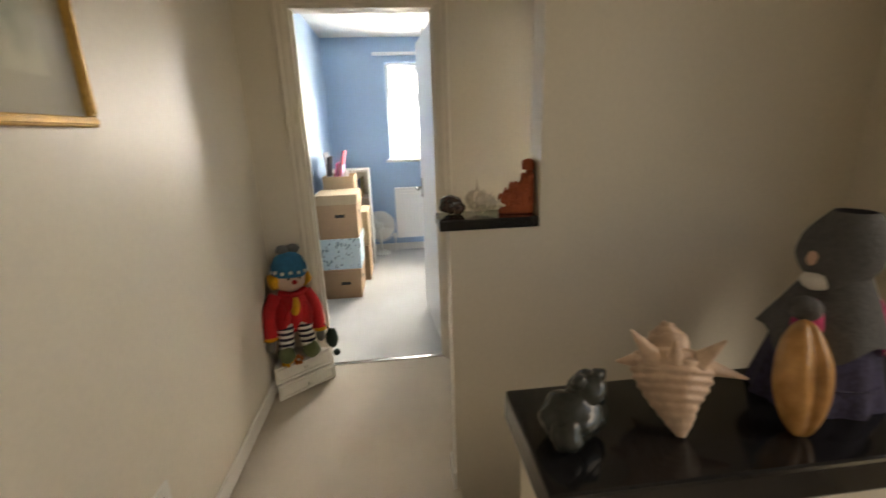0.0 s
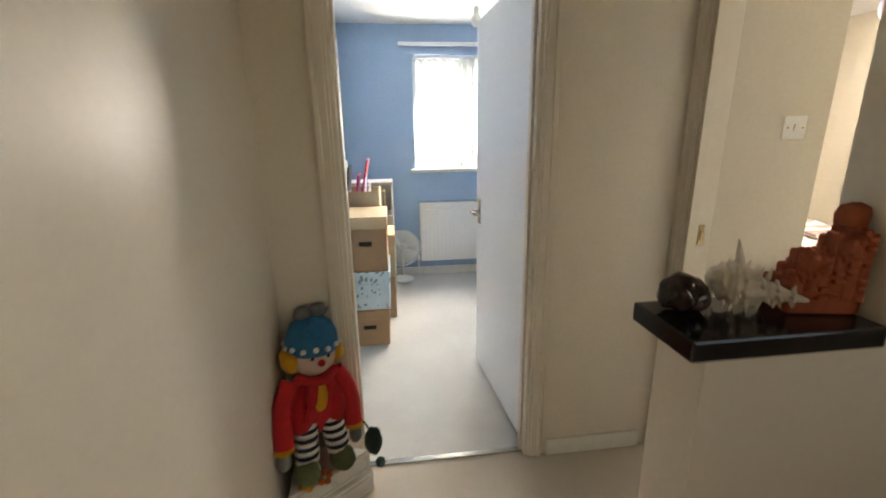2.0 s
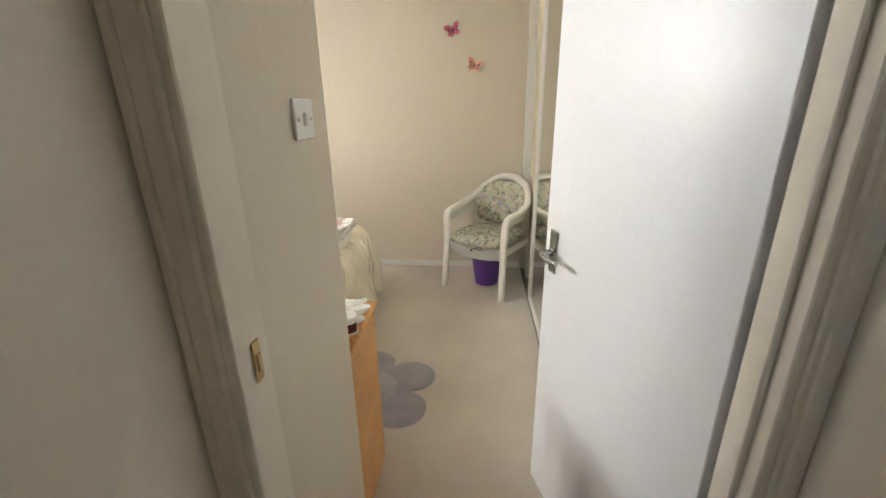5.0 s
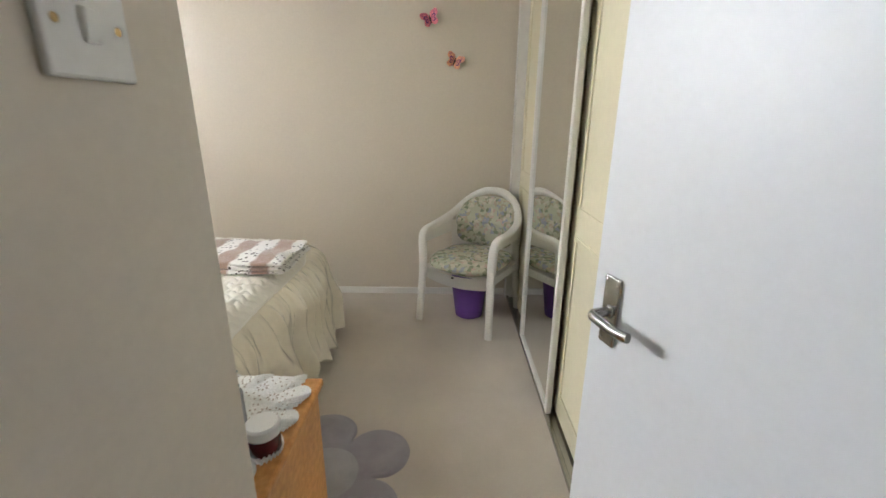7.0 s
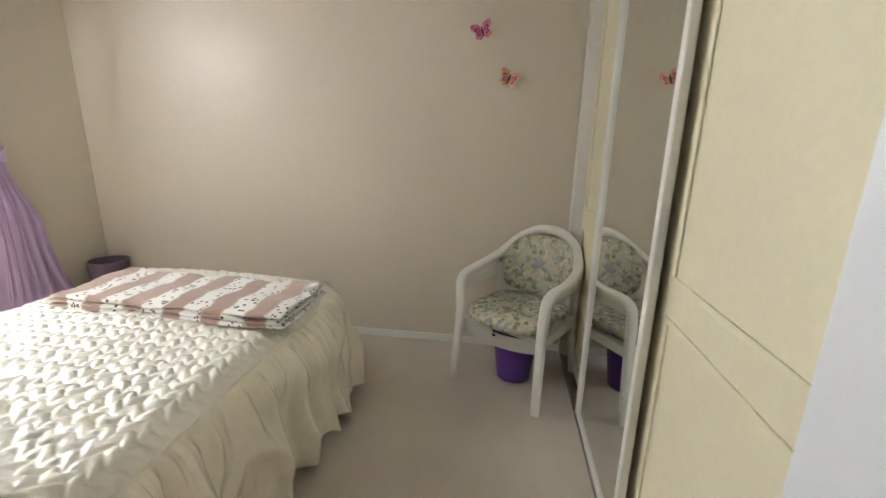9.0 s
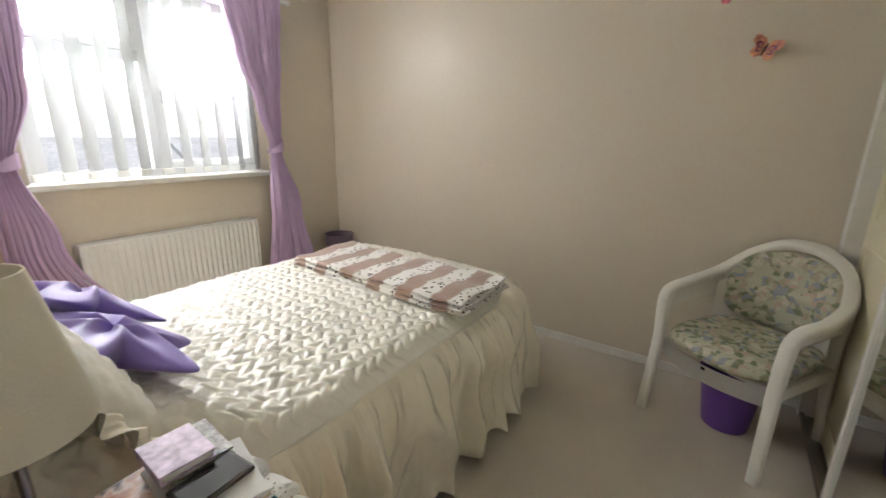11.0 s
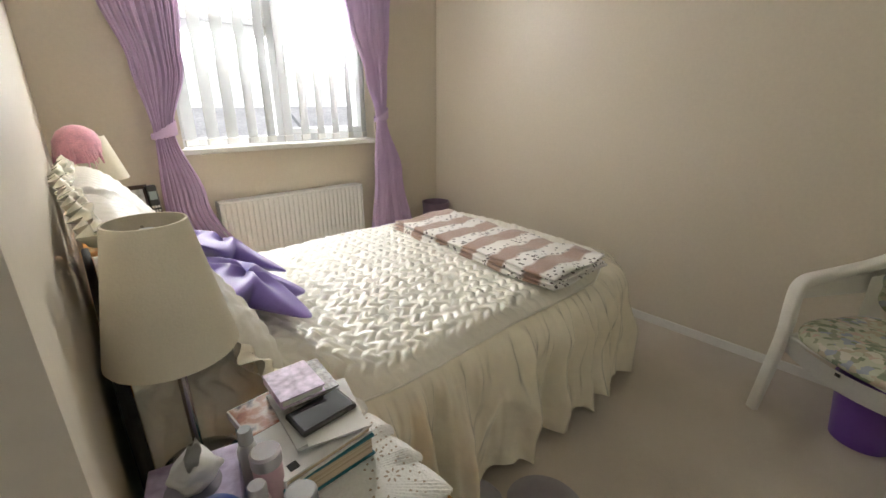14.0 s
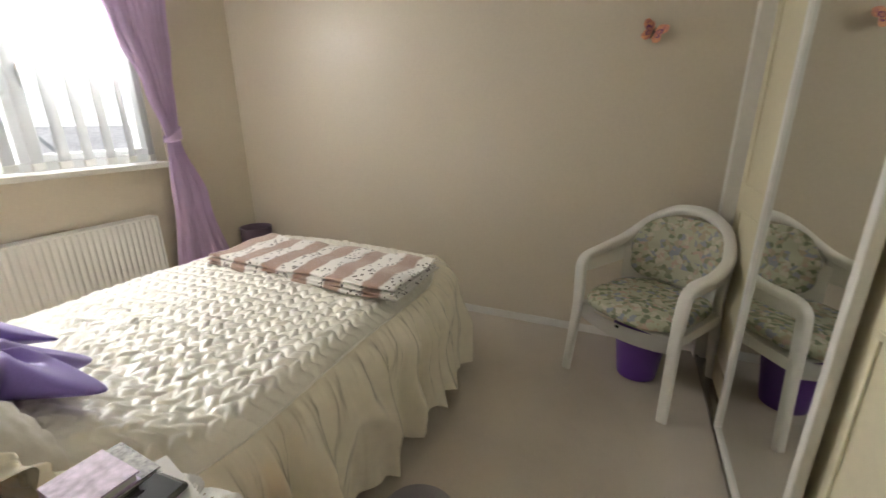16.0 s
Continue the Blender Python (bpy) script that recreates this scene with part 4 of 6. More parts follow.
def pine_cabinet(y0, y1, label, x0=NX0, x1=NX1):
    c = thing("bedside_cabinet", Matrix.Translation(((x0 + x1) / 2, (y0 + y1) / 2, 0)), label, "cabinet", "bedside cabinets")
    part("top", block(x0 - 0.005, x1 + 0.012, y0 - 0.010, y1 + 0.010, NZ - 0.022, NZ, 0.007), M_PINE, c)
    for y in (y0, y1 - 0.018):
        part("side_panel", block(x0, x1 - 0.012, y, y + 0.018, 0.0, NZ - 0.022, 0.002, 1), M_PINE, c)
    part("back_panel", block(x0, x0 + 0.01, y0 + 0.018, y1 - 0.018, 0.05, NZ - 0.022), M_PINE, c)
    part("plinth", block(x1 - 0.03, x1 - 0.014, y0 + 0.018, y1 - 0.018, 0.0, 0.07), M_PINE, c)
    for k in range(3):
        z0 = 0.08 + k * 0.216
        d = part("drawer", block(x1 - 0.03, x1 - 0.004, y0 + 0.02, y1 - 0.02, z0, z0 + 0.208, 0.005), M_PINE, c)
        part("knob", ball(x1 + 0.012, (y0 + y1) / 2, z0 + 0.104, 0.016, 0.016, 0.016), M_PINE, d, "turned pine knob", smooth=60)
    return c


pine_cabinet(NY0, NY1, "orange pine bedside cabinet beside the bedroom door")
pine_cabinet(4.20, 4.60, "pine bedside cabinet on the far side of the bed", 1.385, 1.72)


def table_lamp(x, y, z, rb, rt, z0, z1, material, label):
    l = thing("table_lamp", Matrix.Translation((x, y, z)), label, "lamp", "bedside lamps")
    part("base", lathe([(0.062, 0), (0.064, 0.008), (0.05, 0.016), (0.012, 0.024)], x, y, z, 30), M_CHROME, l, "chrome lamp base", smooth=40)
    part("stem", lathe([(0.007, 0.02), (0.007, z1 - z - 0.09)], x, y, z, 14), M_CHROME, l, smooth=40)
    part("shade", lathe([(rb, z0), (rb + 0.002, z0 + 0.004), (rt, z1), (rt - 0.003, z1), (rb - 0.003, z0 + 0.003)], x, y, 0, 48, close=False), material, l, "cream cloth cone shade", smooth=50)
    part("bulb", merge(ball(x, y, z1 - 0.045, 0.03, 0.03, 0.035), lathe([(0.014, -0.06), (0.014, 0.0)], x, y, z1 - 0.06, 14)), M_PLAST, l, "white bulb", smooth=50)
    part("shade_ring", merge(sweep([(x - rt, y, z1 - 0.02), (x + rt, y, z1 - 0.02)], 0.004, 0.004, n=1), sweep([(x, y - rt, z1 - 0.02), (x, y + rt, z1 - 0.02)], 0.004, 0.004, n=1)), M_CHROME, l)
    return l


table_lamp(1.462, 2.66, NZ, 0.089, 0.052, 0.988, 1.195, M_SHADE, "bedside lamp with a cream cone shade on a chrome stem")
table_lamp(1.50, 4.42, NZ, 0.115, 0.06, 1.02, 1.21, M_SHADE, "bedside lamp with a cream shade under a pink wig")

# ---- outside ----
# Lawn, roof and brick colours are lightened to stand in for outdoor glare.
M_GRASS = mat("glare_pale_lawn", (0.40, 0.42, 0.33), 0.9, 0.2, 0.3, 4, 0.2)
M_ROOF = mat("glare_pale_roof_tiles", (0.74, 0.73, 0.72), 0.8, 0.2, 1, 9, 0.3)
M_BRICK = mat("glare_pale_brick", (0.80, 0.77, 0.72), 0.85, 0.15, 1, 12, 0.2)
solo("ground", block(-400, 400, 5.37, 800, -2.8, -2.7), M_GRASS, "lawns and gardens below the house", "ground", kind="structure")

M_HAZE = bpy.data.materials.new("pale_cloud")
M_HAZE.use_nodes = True
M_HAZE.node_tree.nodes["Principled BSDF"].inputs["Emission Color"].default_value = (0.93, 0.96, 1.0, 1)
M_HAZE.node_tree.nodes["Principled BSDF"].inputs["Emission Strength"].default_value = 0.95
solo("backdrop", block(-300, 400, 150, 151, -3, 140), M_HAZE, "pale overcast sky behind the houses", "sky", kind="structure")


def far_house(x, y):
    h = thing("house", Matrix.Translation((x, y, -2.7)), "small brick house with a tiled roof, both paled for outdoor glare", "house", "houses behind the garden")
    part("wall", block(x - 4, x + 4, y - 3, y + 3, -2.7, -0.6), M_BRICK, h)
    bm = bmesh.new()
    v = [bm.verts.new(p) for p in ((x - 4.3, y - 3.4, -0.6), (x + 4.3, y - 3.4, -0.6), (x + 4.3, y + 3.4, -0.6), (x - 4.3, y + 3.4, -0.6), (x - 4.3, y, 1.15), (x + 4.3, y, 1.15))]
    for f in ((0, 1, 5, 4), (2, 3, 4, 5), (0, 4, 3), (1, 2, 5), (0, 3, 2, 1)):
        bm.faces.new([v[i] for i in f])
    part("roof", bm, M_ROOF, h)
    for k in (-2.2, 1.2):
        part("window", block(x + k, x + k + 1.2, y - 3.02, y - 3.0, -2.0, -1.0), M_UPVC, h)


for hx, hy in ((6, 24), (16, 27), (27, 25), (-5, 26)):
    far_house(hx, hy)

# ---- landing: black stone tops and ornaments ----
solo("trim", block(0.150, 0.492, 1.340, 1.505, 1.089, 1.126, 0.004), M_BLACK, "polished black stone top on the low wall", "ledge", kind="structure")
solo("trim", block(0.128, 1.68, 0.236, 0.386, 1.089, 1.126, 0.004), M_BLACK, "polished black stone top beside the stairwell", "ledge", kind="structure")

M_SHELLW = mat("bleached_shell", (0.62, 0.55, 0.46), 0.55, 0.12, 20, 120, 0.4)
M_SHELLP = mat("pink_conch_shell", (0.66, 0.45, 0.33), 0.42, 0.15, 14, 90, 0.3, col2=(0.75, 0.58, 0.46))
M_TERRA = mat("terracotta_clay", (0.36, 0.085, 0.035), 0.85, 0.15, 16, 110, 0.5)
M_STONE = mat("veined_dark_stone", (0.018, 0.014, 0.014), 0.14, 0.6, 16, 60, 0.0, col2=(0.045, 0.026, 0.022))
M_COWRIE = mat("polished_amber_shell", (0.42, 0.19, 0.06), 0.2, 0.3, 12, 40, 0.05, col2=(0.55, 0.30, 0.11))


def spike(a, b, r, bend=0.0):
    """A tapering horn from a to b."""
    a, b = Vector(a), Vector(b)
    mid = (a + b) / 2 + Vector((0, 0, bend))
    return sweep([a, mid, b], 2 * r, 2 * r, up=(0.3, 0.9, 0.2), n=4, power=1.0, seg=8, taper=lambda t: 1.0 - 0.88 * t)


def seated(name, pieces, m, x, y, z, material, label, category):
    """A thing of several pieces, turned by m and set down at (x, y, z)."""
    for _, b in pieces:
        turned(b, m)
    pts = [v.co for _, b in pieces for v in b.verts]
    move = Matrix.Translation((x - sum(p.x for p in pts) / len(pts), y - sum(p.y for p in pts) / len(pts), z - min(p.z for p in pts)))
    th = thing(name, Matrix.Translation((x, y, z)), label, category)
    for nm, b in pieces:
        part(nm, turned(b, move), material, th, smooth=60)
    return th


def conch():
    """A heavy shell that leans on its canal: ribbed body, crown of horns and a low spire."""
    tip, top = Vector((0.006, -0.036, 0.010)), Vector((0.0, 0.022, 0.074))
    axis = (top - tip).normalized()
    side = Vector((1, 0, 0))
    front = side.cross(axis)
    prof = [(0.0, 0.004), (0.12, 0.011), (0.3, 0.020), (0.5, 0.030), (0.7, 0.038), (0.85, 0.042), (0.94, 0.038), (1.0, 0.024), (1.04, 0.004)]

    def f(u, v):
        t = 1.04 * v
        for (p0, r0), (p1, r1) in zip(prof, prof[1:]):
            if p0 <= t <= p1 + 1e-6:
                r = r0 + (r1 - r0) * (t - p0) / (p1 - p0)
                break
        a = 2 * math.pi * u
        r *= 1 + 0.035 * math.sin(t * 62 + 2 * u) + 0.09 * nz(math.cos(a) * 2, math.sin(a) * 2, t * 4)
        lip = 0.010 * math.exp(-((a - 3.6) / 0.5) ** 2) * math.sin(math.pi * min(1, t))
        return tip + (top - tip) * t + side * (r + lip) * math.cos(a) + front * r * 0.85 * math.sin(a)
    bms = [("body", sheet(56, 60, f, wrap=True))]
    for deg, out, lift, r in ((0, 0.036, -0.010, 0.011), (48, 0.022, 0.020, 0.011), (100, 0.014, 0.016, 0.009), (140, 0.024, 0.024, 0.012), (182, 0.020, -0.004, 0.011), (240, 0.012, 0.006, 0.009), (300, 0.012, 0.006, 0.009)):
        a = radians(deg)
        d = side * math.cos(a) + front * math.sin(a)
        base = tip + (top - tip) * 0.84
        bms.append(("horn", spike(base + d * 0.030, base + d * (0.040 + out) + axis * lift, r)))
    for k, (r, h) in enumerate(((0.024, 0.0), (0.017, 0.010), (0.010, 0.019))):
        c = top + axis * (h + 0.002)
        bms.append(("whorl", ball(c.x, c.y, c.z, r, r, r * 0.75, 16, 0.25, k)))
    return bms


def murex():
    """A white shell that lies on its side: fat whorl, pointed spire, long canal, rows of frilled spines."""
    def f(u, v):
        a = 2 * math.pi * u
        r = 0.040 * math.sin(math.pi * min(1, v / 0.72) ** 0.8) ** 0.8 if v < 0.62 else 0.040 * math.sin(math.pi * (0.62 / 0.72) ** 0.8) ** 0.8 * (1 - (v - 0.62) / 0.38) + 0.003
        r *= 1 + 0.10 * math.sin(v * 48) * (v < 0.4) + 0.16 * nz(math.cos(a) * 3, math.sin(a) * 3, v * 7)
        return (-0.075 + 0.165 * v, r * math.cos(a), 0.046 - 0.022 * v + r * math.sin(a))
    bms = [("body", sheet(44, 60, f, wrap=True))]
    rnd2 = random.Random(11)
    for ring, (x, r0) in enumerate(((-0.052, 0.022), (-0.036, 0.032), (-0.018, 0.038), (0.0, 0.038), (0.020, 0.030), (0.042, 0.020), (0.064, 0.012))):
        for k in range(9):
            a = 2 * math.pi * (k + 0.5 * (ring % 2)) / 9 + rnd2.uniform(-0.2, 0.2)
            l = rnd2.uniform(0.008, 0.020) * (1.1 - 0.07 * ring)
            c = Vector((x, 0, 0.046 - 0.022 * (x + 0.075) / 0.165))
            d = Vector((rnd2.uniform(-0.3, 0.35), math.cos(a), math.sin(a)))
            bms.append(("spine", spike(c + d * (r0 * 0.75), c + d * (r0 + l), 0.0055)))
    bms.append(("spine", spike((-0.020, 0, 0.075), (-0.028, 0, 0.128), 0.010, 0.002)))
    return bms


def seat_on(bm, m, x, y, z):
    turned(bm, m)
    lo = min(v.co.z for v in bm.verts)
    cx = sum(v.co.x for v in bm.verts) / len(bm.verts)
    cy = sum(v.co.y for v in bm.verts) / len(bm.verts)
    return turned(bm, Matrix.Translation((x - cx, y - cy, z - lo)))


ZT, ZL = 1.1255, 1.1255
SMALL = Matrix.Scale(0.56, 4)
solo("stone_skull", seat_on(merge(ball(0, 0, 0.035, 0.042, 0.034, 0.034, 24, 0.25, 1), ball(0.022, -0.012, 0.022, 0.028, 0.022, 0.022, 18, 0.2, 3)), pose(0, 0, 0, 0, 0, 15), 0.212, 1.450, ZT), M_STONE, "polished dark veined stone ornament on the ledge", "ornament", smooth=60)
seated("seashell", murex(), pose(0, 0, 0, 0, 0, -35) @ Matrix.Scale(0.92, 4), 0.322, 1.432, ZT, M_SHELLW, "white spiny murex shell on the black ledge", "seashell")


def clay_fort():
    """A crumbling stepped tower, modelled in rough lumps of clay."""
    rnd3 = random.Random(5)
    pieces = [("base", block(-0.060, 0.060, -0.036, 0.036, 0, 0.050, 0.008))]
    for k, h in enumerate((0.072, 0.088, 0.112, 0.124, 0.160, 0.178)):
        x = -0.050 + 0.020 * k
        bms = []
        for y in (-0.024, 0.0, 0.024):
            g = h * rnd3.uniform(0.86, 1.0)
            bms.append(block(x - 0.0115, x + 0.0115, y - 0.013, y + 0.013, 0.03, g, 0.005))
            for e in (-1, 1):
                bms.append(block(x + e * 0.006 - 0.003, x + e * 0.006 + 0.003, y - 0.015, y - 0.006, g - 0.004, g + rnd3.uniform(0.004, 0.010), 0.002))
        for z in range(2, int(h / 0.016)):
            if rnd3.random() < 0.7:
                bms.append(block(x - 0.009, x + rnd3.uniform(0.002, 0.010), -0.044, -0.034, z * 0.016, z * 0.016 + 0.010, 0.003))
        pieces.append(("step", merge(*bms)))
    pieces.append(("tower", lathe([(0.022, 0), (0.024, 0.02), (0.019, 0.036), (0.006, 0.044)], 0.042, 0.002, 0.165, 14)))
    for _, b in pieces:
        for v in b.verts:
            v.co += 0.004 * noise.noise_vector(v.co * 55)
    return pieces


seated("clay_ornament", clay_fort(), pose(0, 0, 0, 0, 0, -12) @ Matrix.Diagonal((1.0, 1.0, 0.92, 1)), 0.436, 1.415, ZT, M_TERRA, "rough terracotta ruined-tower ornament on the ledge", "ornament")
solo("stone_figure", seat_on(merge(ball(0, 0, 0.04, 0.062, 0.045, 0.042, 26, 0.2, 2), ball(0.03, 0.0, 0.075, 0.036, 0.032, 0.034, 20, 0.2, 5), ball(0.006, -0.004, 0.103, 0.014, 0.012, 0.014, 12, 0.2, 3), ball(0.046, -0.004, 0.104, 0.018, 0.012, 0.010, 12, 0.2, 4), ball(-0.035, -0.025, 0.03, 0.03, 0.028, 0.03, 18, 0.2, 7)), pose(0, 0, 0, 0, 0, 20) @ SMALL, 0.178, 0.303, ZL), mat("soapstone_dark", (0.03, 0.034, 0.032), 0.2, 0.4, 14, 80, 0.05), "polished dark soapstone animal figure", "figurine", smooth=70)
seated("conch_shell", conch(), pose(0, 0, 0, 8, 0, -20) @ Matrix.Diagonal((0.86, 0.95, 0.95, 1)), 0.279, 0.312, ZL, M_SHELLP, "large pale pink conch shell on the black ledge", "seashell")


def cowrie():
    def f(u, v):
        a = 2 * math.pi * u
        r = math.sin(math.pi * v) ** 0.5
        slit = 0.35 * math.exp(-((a - math.pi * 1.25) / 0.30) ** 2)
        k = (1 - slit) * (1 + 0.06 * nz(math.cos(a) * 2, math.sin(a) * 2, v * 4) + 0.02 * math.sin(v * 60) * slit * 3)
        return (0.052 * r * k * math.cos(a), 0.040 * r * k * math.sin(a), 0.20 * v)
    return sheet(48, 40, f, wrap=True)


solo("carved_shell", seat_on(cowrie(), pose(0, 0, 0, -8, 12, 35) @ SMALL, 0.387, 0.284, ZL), M_COWRIE, "tall glossy amber-brown shell standing on end", "seashell", smooth=70)

# dolls, each one plain mesh in its cloth colours
CLOTH = [mat("grey_felt", (0.09, 0.09, 0.095), 0.9, 0.2, 10, 200, 0.6), mat("white_cloth", (0.7, 0.68, 0.66), 0.9, 0.1), mat("navy_print_cloth", (0.035, 0.03, 0.07), 0.9, 0.5, 30, 200, 0.4), mat("pink_print_cloth", (0.50, 0.05, 0.16), 0.9, 0.3, 30, 200, 0.4), mat("doll_fabric_pale", (0.66, 0.42, 0.33), 0.8, 0.05)]


def hooded_doll(x, y, z):
    hood = sheet(28, 14, lambda u, v: (0.066 * math.sin(math.pi * (0.12 + 0.88 * v)) ** 0.8 * math.cos(2 * math.pi * u) * (1 + 0.30 * nz(math.cos(6.28 * u) * 2, math.sin(6.28 * u) * 2, v * 3)) + 0.004 - 0.02 * v, 0.066 * math.sin(math.pi * (0.12 + 0.88 * v)) ** 0.6 * math.sin(2 * math.pi * u), 0.345 - 0.155 * v + 0.012 * math.sin(6 * math.pi * u) * v), wrap=True)
    shawl = sheet(44, 16, lambda u, v: ((0.045 + 0.068 * v) * math.cos(2 * math.pi * u) * (1 + 0.07 * math.sin(10 * math.pi * u + 3 * v) * v), (0.05 + 0.055 * v) * math.sin(2 * math.pi * u) * (1 + 0.10 * math.sin(7 * math.pi * u) * v), 0.235 - 0.125 * v + 0.02 * math.sin(6 * math.pi * u) * v), wrap=True)
    skirt2 = sheet(44, 12, lambda u, v: ((0.085 + 0.035 * v) * math.cos(2 * math.pi * u) * (1 + 0.06 * math.sin(22 * math.pi * u) * v), (0.075 + 0.03 * v) * math.sin(2 * math.pi * u) * (1 + 0.06 * math.sin(22 * math.pi * u) * v), 0.14 - 0.14 * v), wrap=True)
    bms = [paint(hood, 0), paint(shawl, 0), paint(skirt2, 2), paint(ball(-0.060, 0.004, 0.268, 0.010, 0.014, 0.018), 4), paint(ball(-0.056, -0.008, 0.228, 0.022, 0.026, 0.016, 12, 0.3, 4), 1), paint(ball(-0.075, -0.03, 0.145, 0.022, 0.03, 0.06), 3), paint(ball(-0.08, -0.05, 0.075, 0.02, 0.022, 0.03), 1), paint(ball(0.115, 0.02, 0.09, 0.03, 0.04, 0.085), 3), paint(ball(-0.085, -0.03, 0.185, 0.025, 0.03, 0.022), 0), paint(lathe([(0.08, 0), (0.10, 0.05)], 0, 0, 0, 20), 2)]
    return solo("cloth_doll", turned(merge(*bms), Matrix.Translation((x, y, z)) @ Matrix.Diagonal((0.55, 0.48, 0.58, 1))), CLOTH, "old cloth doll in a grey hooded shawl", "doll", smooth=60)


hooded_doll(0.462, 0.333, ZL)

KNIT = [mat("blue_knit", (0.02, 0.15, 0.30), 0.9, 0.25, 20, 160, 0.9), mat("red_knit", (0.50, 0.015, 0.02), 0.9, 0.2, 20, 160, 0.9), mat("yellow_knit", (0.62, 0.32, 0.02), 0.9, 0.2, 20, 160, 0.9), mat("pale_knit", (0.62, 0.45, 0.36), 0.9, 0.1, 20, 160, 0.6),
        mat("navy_knit", (0.012, 0.014, 0.035), 0.9, 0.2), mat("white_knit", (0.72, 0.71, 0.68), 0.9, 0.1), mat("green_knit", (0.12, 0.15, 0.07), 0.9, 0.2, 20, 160, 0.9), mat("grey_wool", (0.20, 0.20, 0.19), 0.95, 0.2)]


def knitted_doll(m):
    bms = [paint(ball(0, 0.0, 0.27, 0.105, 0.075, 0.135, 20, 0.06, 1), 1), paint(ball(0, 0.045, 0.30, 0.035, 0.04, 0.07), 2), paint(ball(0, 0.01, 0.455, 0.085, 0.075, 0.075, 20), 3),
           paint(lathe([(0.088, 0), (0.098, 0.02), (0.095, 0.06), (0.075, 0.105), (0.04, 0.13), (0.002, 0.138)], 0, 0, 0.475, 26), 0), paint(ball(-0.03, 0, 0.625, 0.034, 0.024, 0.030, 14, 0.3, 4), 7), paint(ball(0.03, 0, 0.622, 0.034, 0.024, 0.030, 14, 0.3, 9), 7)]
    for i in range(14):
        a = 2 * math.pi * i / 14
        bms.append(paint(ball(0.099 * math.cos(a), 0.099 * math.sin(a), 0.502 + 0.004 * (i % 2), 0.011, 0.011, 0.010, 8), 5))
    for s in (-1, 1):
        bms.append(paint(ball(s * 0.085, -0.005, 0.45, 0.035, 0.06, 0.045, 12, 0.3, s + 3), 2))
        bms.append(paint(sweep([(s * 0.085, 0, 0.37), (s * 0.130, 0.025, 0.28), (s * 0.138, 0.05, 0.15)], 0.075, 0.075, n=5, power=1), 1))
        bms.append(paint(ball(s * 0.139, 0.052, 0.142, 0.040, 0.040, 0.014), 2))
        bms.append(paint(ball(s * 0.141, 0.060, 0.105, 0.026, 0.026, 0.040), 7))
        bms.append(paint(ball(s * 0.062, 0.020, 0.24, 0.050, 0.062, 0.10, 14, 0.1, 5), 1))
        for k in range(9):
            t = k / 8
            bms.append(paint(ball(s * (0.05 + 0.012 * t), 0.035 + 0.035 * t, 0.20 - 0.115 * t, 0.046, 0.040, 0.018, 12), 4 if k % 2 else 5))
        bms.append(paint(ball(s * 0.070, 0.085, 0.046, 0.048, 0.062, 0.050, 14, 0.1, 2), 6))
        bms.append(paint(ball(s * 0.03, 0.08, 0.47, 0.007, 0.005, 0.007, 8), 4))
    bms += [paint(ball(0, 0.088, 0.45, 0.014, 0.014, 0.013, 10), 1), paint(sweep([(-0.075, 0.03, 0.39), (0, 0.075, 0.375), (0.075, 0.03, 0.39)], 0.045, 0.03, n=5, power=1), 1), paint(sweep([(0.03, 0.07, 0.375), (0.045, 0.09, 0.31), (0.05, 0.085, 0.24)], 0.045, 0.022, n=5, power=1), 1)]
    bm = turned(merge(*bms), m)
    return solo("knitted_doll", bm, KNIT, "knitted doll in blue hat, red coat and striped trousers", "doll", smooth=60)


knitted_doll(pose(-0.645, 2.245, 0.192, 4, -5, -148))
solo("dark_bag", merge(ball(-0.415, 2.215, 0.295, 0.035, 0.03, 0.06, 16, 0.15, 3), ball(-0.392, 2.190, 0.215, 0.02, 0.02, 0.02, 12), sweep([(-0.43, 2.22, 0.35), (-0.45, 2.22, 0.385), (-0.425, 2.215, 0.345)], 0.006, 0.006, n=5)), mat("dark_green_wool", (0.012, 0.03, 0.022), 0.8, 0.3), "small dark green bag hanging from the doll's arm", "bag", smooth=60)
solo("felt_flower", merge(*[ball(-0.655 + 0.022 * math.cos(a), 2.125 + 0.012 * math.sin(a), 0.215 + 0.018 * math.sin(a), 0.014, 0.012, 0.014, 10) for a in (0, 1.26, 2.5, 3.8, 5.0)]), KNIT[2], "yellow felt flower at the doll's feet", "ornament", smooth=60)
solo("felt_flower", merge(*[ball(-0.600 + 0.020 * math.cos(a), 2.150 + 0.012 * math.sin(a), 0.208 + 0.014 * math.sin(a), 0.013, 0.011, 0.013, 10) for a in (0.4, 1.66, 2.9, 4.2, 5.4)]), mat("orange_felt", (0.45, 0.12, 0.02), 0.9, 0.2), "orange felt flower at the doll's feet", "ornament", smooth=60)

# corner drawers: two white drawers set across the corner
A, B, C = Vector((-0.715, 2.077, 0)), Vector((-0.436, 2.290, 0)), Vector((-0.742, 2.358, 0))
dr = thing("corner_drawers", Matrix.Translation((-0.63, 2.25, 0)), "pair of small white wooden drawers set across the corner", "drawers")


